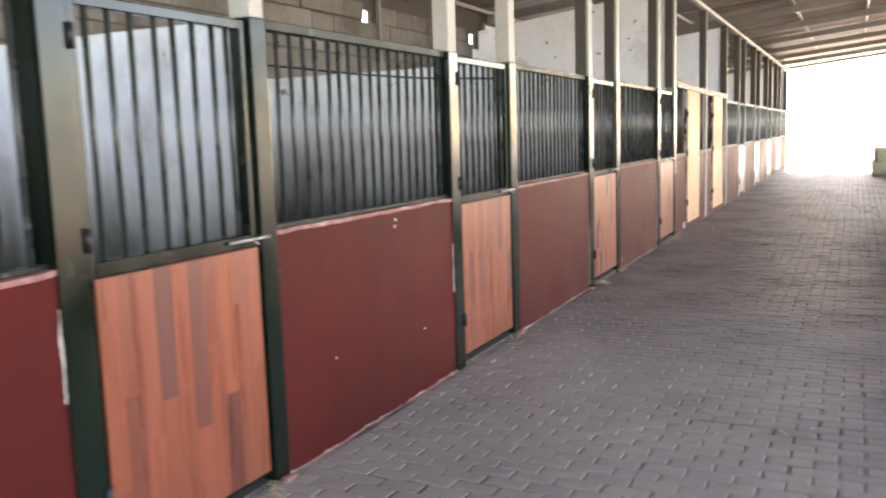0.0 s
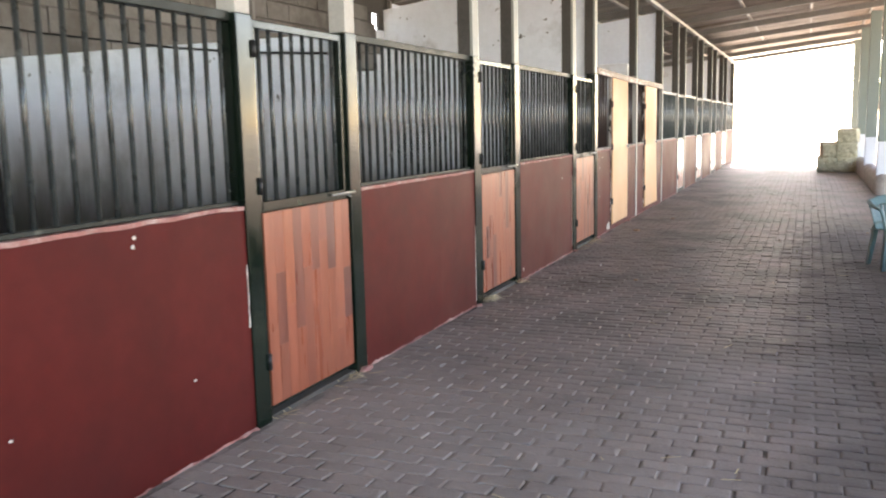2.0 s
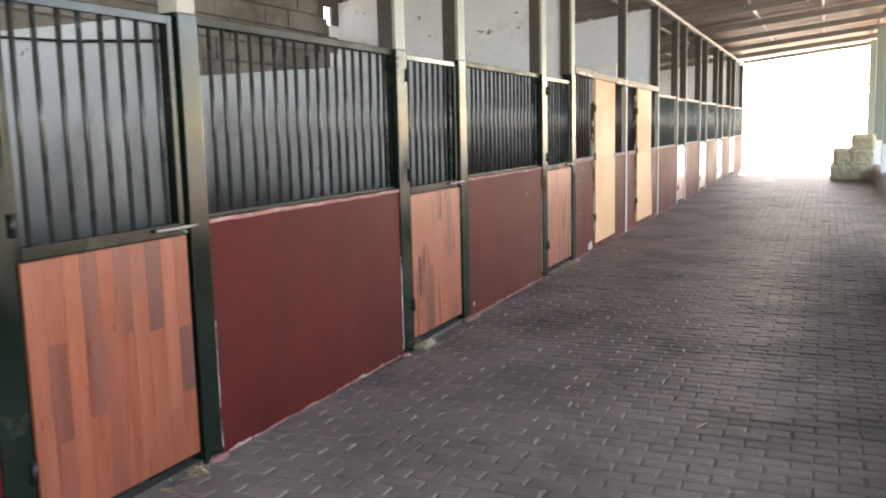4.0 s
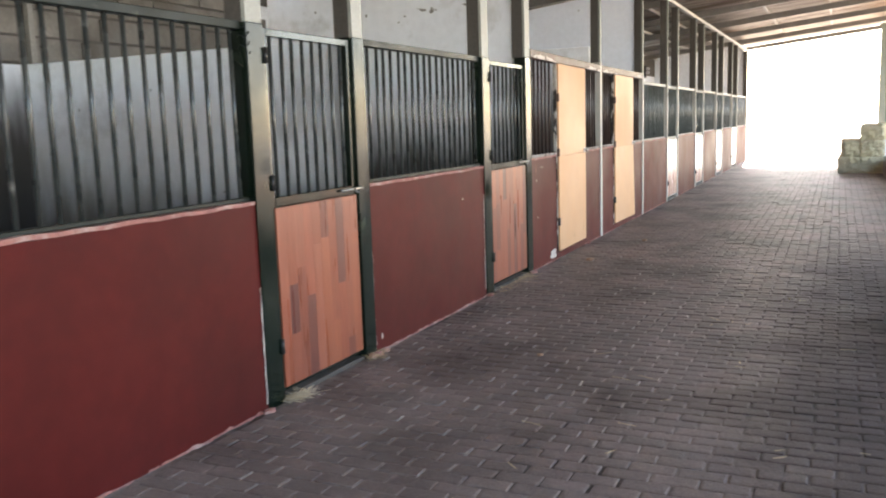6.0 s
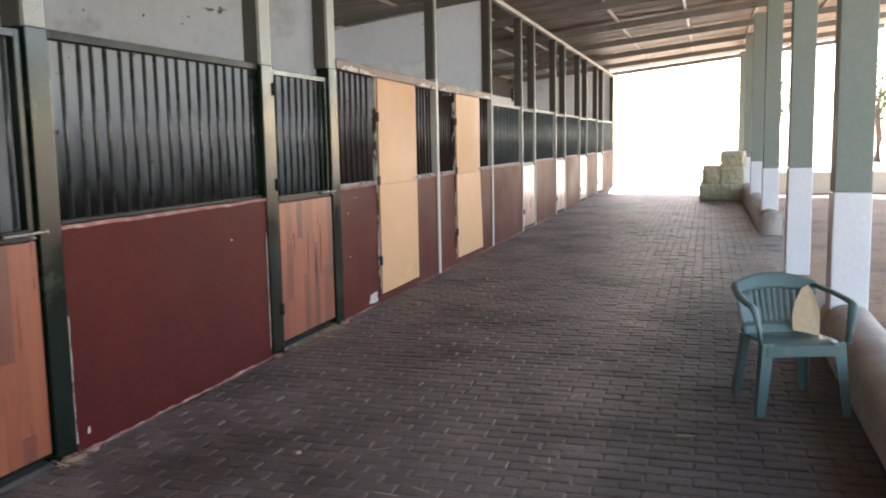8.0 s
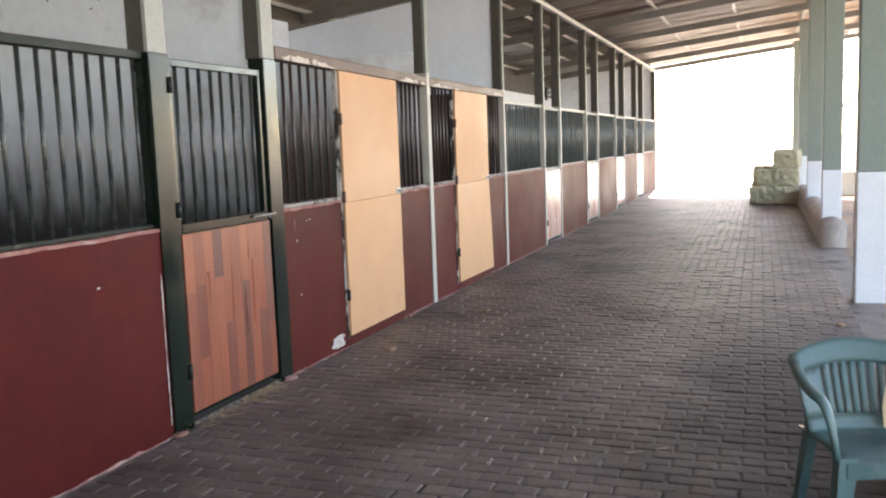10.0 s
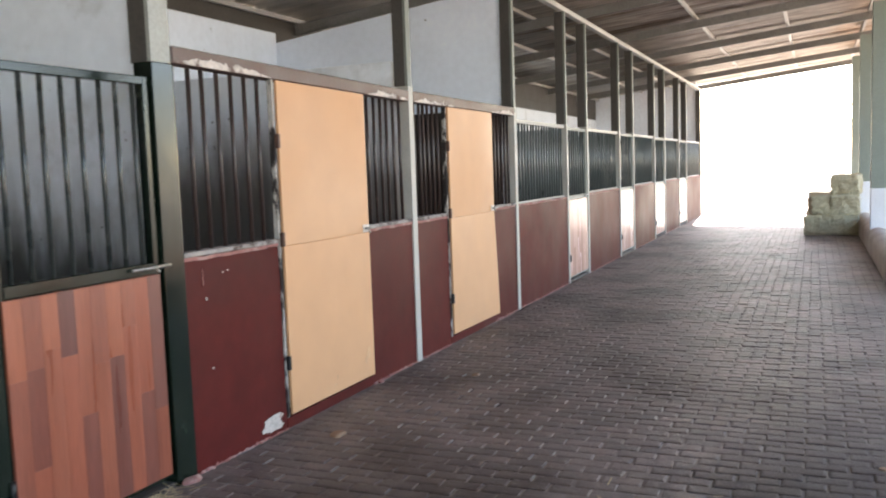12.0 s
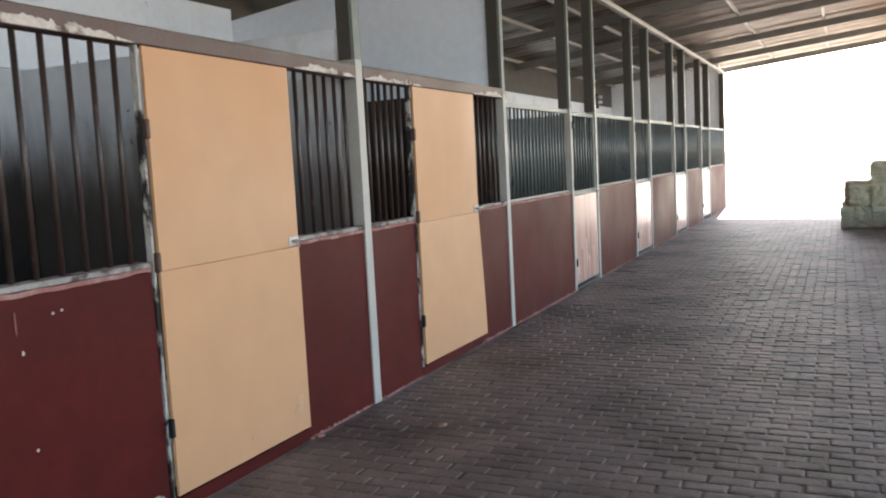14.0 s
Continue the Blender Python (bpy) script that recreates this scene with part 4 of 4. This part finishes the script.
for k, (y, z0, z1, w) in enumerate(((1.812, 0.66, 0.96, 0.012), (2.936, 0.90, 1.0, 0.008), (4.692, 0.5, 0.8, 0.009), (5.826, 0.03, 0.62, 0.010), (7.684, 0.03, 0.64, 0.015),
                                    (8.836, 0.05, 0.66, 0.010), (10.714, 0.06, 0.85, 0.009), (11.908, 0.04, 0.22, 0.012))):
    flaked_strip(y, z0, z1, 50 + k, w)

SMUDGE = material("hoof_smudge", (0.56, 0.33, 0.175), 0.7, var=0.3, scale=12, fine=60, bump=0.2)
for k, (y, z, w, h) in enumerate(((13.70, 0.24, 0.035, 0.05), (13.66, 0.20, 0.02, 0.03), (13.28, 0.17, 0.008, 0.022), (13.25, 0.13, 0.02, 0.008), (13.33, 0.145, 0.006, 0.012), (12.98, 0.13, 0.006, 0.01), (15.9, 0.25, 0.02, 0.03))):
    blot(y, z, w, h, 90 + k, mat=SMUDGE, label="faint scuff low on a peach door", x=FRONT + 0.0255)

# dung crumbs and leaves on the pavers
for k, (x, y, s) in enumerate(((-1.85, 12.7, 0.05), (-1.6, 14.2, 0.03), (1.2, 14.1, 0.035), (-1.2, 9.1, 0.02), (0.9, 13.0, 0.02))):
    bm = bmesh.new()
    bmesh.ops.create_icosphere(bm, subdivisions=2, radius=s)
    rough_up(bm, s * 0.5, 1 / s * 0.6, k)
    for v in bm.verts:
        v.co.z = max(v.co.z * 0.45, -0.004)
    o = part("dry_clod", bm, DIRT, smooth=True)
    o.location = (x, y, 0.004)
    tagged(o, "small dry clod of dirt on the pavers", "clod")


# two white insulators on a dark bracket, high on the back wall
ins = empty("insulator_bracket", -5.0, 31.02, 2.72)
part("plate", box(-0.045, 0.0, -0.06, 0.06, -0.10, 0.26, 0.006), BLACK, ins)
for z in (0.05, 0.17):
    bm = bmesh.new()
    bmesh.ops.create_uvsphere(bm, u_segments=14, v_segments=8, radius=0.045)
    for v in bm.verts:
        v.co.x = v.co.x * 1.3 + 0.05
        v.co.z += z
    part("insulator", bm, WHITE, ins, "small glazed white insulator", True)
tagged(ins, "dark bracket with two white insulators on the wall", "insulator")

# a coil of wire tied round a post's head
wire = part("wire_tie", tube([(FRONT - 0.02 + 0.036 * math.cos(k * 0.55), 7.705 + 0.02 * math.sin(k * 0.55) , 1.80 + 0.0042 * k + 0.012 * math.sin(k * 1.7)) for k in range(34)], 0.0028, 5), BLACK, smooth=True)
tagged(wire, "coil of dark wire tied round a stall post", "wire")

# ---- thin pipes and lamp cable on the back wall ----
for y in (8.80, 11.92, 17.6, 20.6):
    tagged(part("back_post", box(BACK + 0.015, BACK + 0.065, y, y + 0.05, 0.03, roof_z(BACK) - 0.21, 0.004), STEEL), "thin dark steel post against the back wall", "post", "back posts")


# a thin cable slung along a stall partition
cable = part("cable", tube([(-5.045, 5.742, 2.19), (-4.5, 5.742, 2.095), (-3.45, 5.742, 1.945), (-2.9, 5.742, 1.885), (-2.345, 5.742, 1.85)], 0.007, 7), BLACK, smooth=True)
tagged(cable, "thin dark cable slung along a stall partition", "cable")


# ---- trees beyond the far end and the arena ----
def tree(x, y, h, seed):
    t = empty("tree", x, y, -0.09)
    r3 = random.Random(seed)
    bm = bmesh.new()
    add_tube(bm, [(0, 0, 0), (0.08, 0.05, h * 0.2), (-0.05, 0.1, h * 0.42), (0.1, 0, h * 0.7)], [0.22, 0.17, 0.13, 0.05], 9)
    tips = []
    for k in range(9):
        a, z = r3.uniform(0, 6.28), h * r3.uniform(0.32, 0.6)
        l = h * r3.uniform(0.2, 0.34)
        tip = (math.cos(a) * l, math.sin(a) * l, z + h * r3.uniform(0.1, 0.28))
        add_tube(bm, [(0, 0.05, z), (tip[0] * 0.5, tip[1] * 0.5, z + (tip[2] - z) * 0.6), tip], [0.07, 0.045, 0.015], 6)
        tips.append(Vector(tip))
    part("trunk", bm, BARK, t, smooth=True)
    tips.append(Vector((0, 0, h * 0.85)))
    vs, fs = [], []
    for tip in tips:
        for k in range(260):
            d = Vector((r3.gauss(0, 1), r3.gauss(0, 1), r3.gauss(0, 0.75))) * h * 0.085
            c = tip + d
            u = Vector((r3.uniform(-1, 1), r3.uniform(-1, 1), r3.uniform(-1, 1))).normalized()
            w = u.orthogonal().normalized()
            s = r3.uniform(0.06, 0.14)
            b = len(vs)
            vs += [c - u * s, c + w * s * 0.45, c + u * s, c - w * s * 0.45]
            fs.append((b, b + 1, b + 2, b + 3))
    me = bpy.data.meshes.new("crown")
    me.from_pydata([tuple(v) for v in vs], [], fs)
    me.materials.append(LEAF)
    part("crown", me, None, t, "loose green leaves")
    tagged(t, "leafy green tree standing in bright sunlight", "tree", "trees outside")


for k, (x, y, h) in enumerate(((4.3, 62, 5.5), (9.5, 58, 6.5), (15, 52, 6.5), (24, 38, 7))):
    tree(x, y, h, k + 3)


# ---- put every thing's origin at its own base ----
def settle(ob):
    lo, hi = Vector((1e9,) * 3), Vector((-1e9,) * 3)
    for c in ob.children_recursive:
        if c.type == "MESH":
            off = Vector(c.location)
            q = c.parent
            while q is not None and q != ob:
                off += Vector(q.location)
                q = q.parent
            for v in c.bound_box:
                p = Vector(v) + off
                lo = Vector(map(min, lo, p))
                hi = Vector(map(max, hi, p))
    base = Vector(((lo.x + hi.x) / 2, (lo.y + hi.y) / 2, lo.z))
    ob.location = base
    for c in ob.children:
        c.location = Vector(c.location) - base


for ob in list(scene.objects):
    if ob.type == "EMPTY" and ob.parent is None and Vector(ob.location).length < 1e-6:
        settle(ob)

# ---- pavers: staggered courses across the aisle ----
PW, PH, GAP = 0.195, 0.094, 0.006


def paver_mesh(kind, w):
    """A worn paver with an uneven outline, rounded corners and a crowned top."""
    r4 = random.Random(kind)
    h, c = PH - 0.0035, 0.007
    j = lambda: r4.uniform(-0.0022, 0.0022)
    ring = [(c, 0), (w / 2, 0), (w - c, 0), (w, c), (w, h - c), (w - c, h), (w / 2, h), (c, h), (0, h - c), (0, c)]
    ring = [(x + j(), y + j()) for x, y in ring]
    n = len(ring)
    mid = (w / 2, h / 2)

    def inset(d):
        return [(x + math.copysign(min(d, abs(mid[0] - x)), mid[0] - x), y + math.copysign(min(d, abs(mid[1] - y)), mid[1] - y)) for x, y in ring]

    vs = [(x, y, -0.022) for x, y in ring] + [(x, y, -0.0036) for x, y in ring]
    vs += [(x, y, -0.0006 + r4.uniform(-0.0006, 0.0006)) for x, y in inset(0.005)]
    vs += [(x, y, 0.0006 + r4.uniform(-0.0006, 0.0006)) for x, y in inset(0.016)]
    fs = [tuple(range(3 * n, 4 * n))]
    for q in range(3):
        fs += [(q * n + k, q * n + (k + 1) % n, (q + 1) * n + (k + 1) % n, (q + 1) * n + k) for k in range(n)]
    return vs, fs


FULL, HALF = PW - GAP - 0.004, PW / 2 - GAP - 0.004
KINDS = [paver_mesh(k, FULL) for k in range(14)]
HALVES = [paver_mesh(30 + k, HALF) for k in range(4)]
paver_data = []
for vs, fs in KINDS:
    me = bpy.data.meshes.new("paver")
    me.from_pydata(vs, [], fs)
    me.materials.append(PAVER)
    paver_data.append(me)
rn = random.Random(21)
rest_v, rest_f = [], []
singles = 0
LEFT = FRONT + 0.045
ACROSS = 18
for j in range(int((33.3 + 2.3) / PH)):
    y = -2.3 + j * PH
    odd = j % 2 == 1
    course = [(LEFT + k * PW, False) for k in range(ACROSS)] if not odd else [(LEFT, True)] + [(LEFT + PW / 2 + k * PW, False) for k in range(ACROSS - 1)] + [(LEFT + PW / 2 + (ACROSS - 1) * PW, True)]
    for x, half in course:
        kind = rn.randrange(4 if half else 14)
        dz, ox, oy = rn.gauss(0, 0.0012), rn.uniform(-0.004, 0.004), rn.uniform(-0.0025, 0.0025)
        tx, ty = rn.gauss(0, 0.006), rn.gauss(0, 0.006)
        if not half and 13.1 < y < 15.2 and -1.3 < x < 1.2 and singles < 300:
            p = part("paver", paver_data[kind], None, floor)
            p.location = (x + ox, y + oy, dz)
            p.rotation_euler = (tx, ty, 0)
            singles += 1
        else:
            vs, fs = (HALVES if half else KINDS)[kind]
            b = len(rest_v)
            rest_v += [(x + ox + v[0], y + oy + v[1], dz + v[2] + v[1] * tx - v[0] * ty) for v in vs]
            rest_f += [tuple(b + q for q in f) for f in fs]
me = bpy.data.meshes.new("pavers")
me.from_pydata(rest_v, [], rest_f)
me.materials.append(PAVER)
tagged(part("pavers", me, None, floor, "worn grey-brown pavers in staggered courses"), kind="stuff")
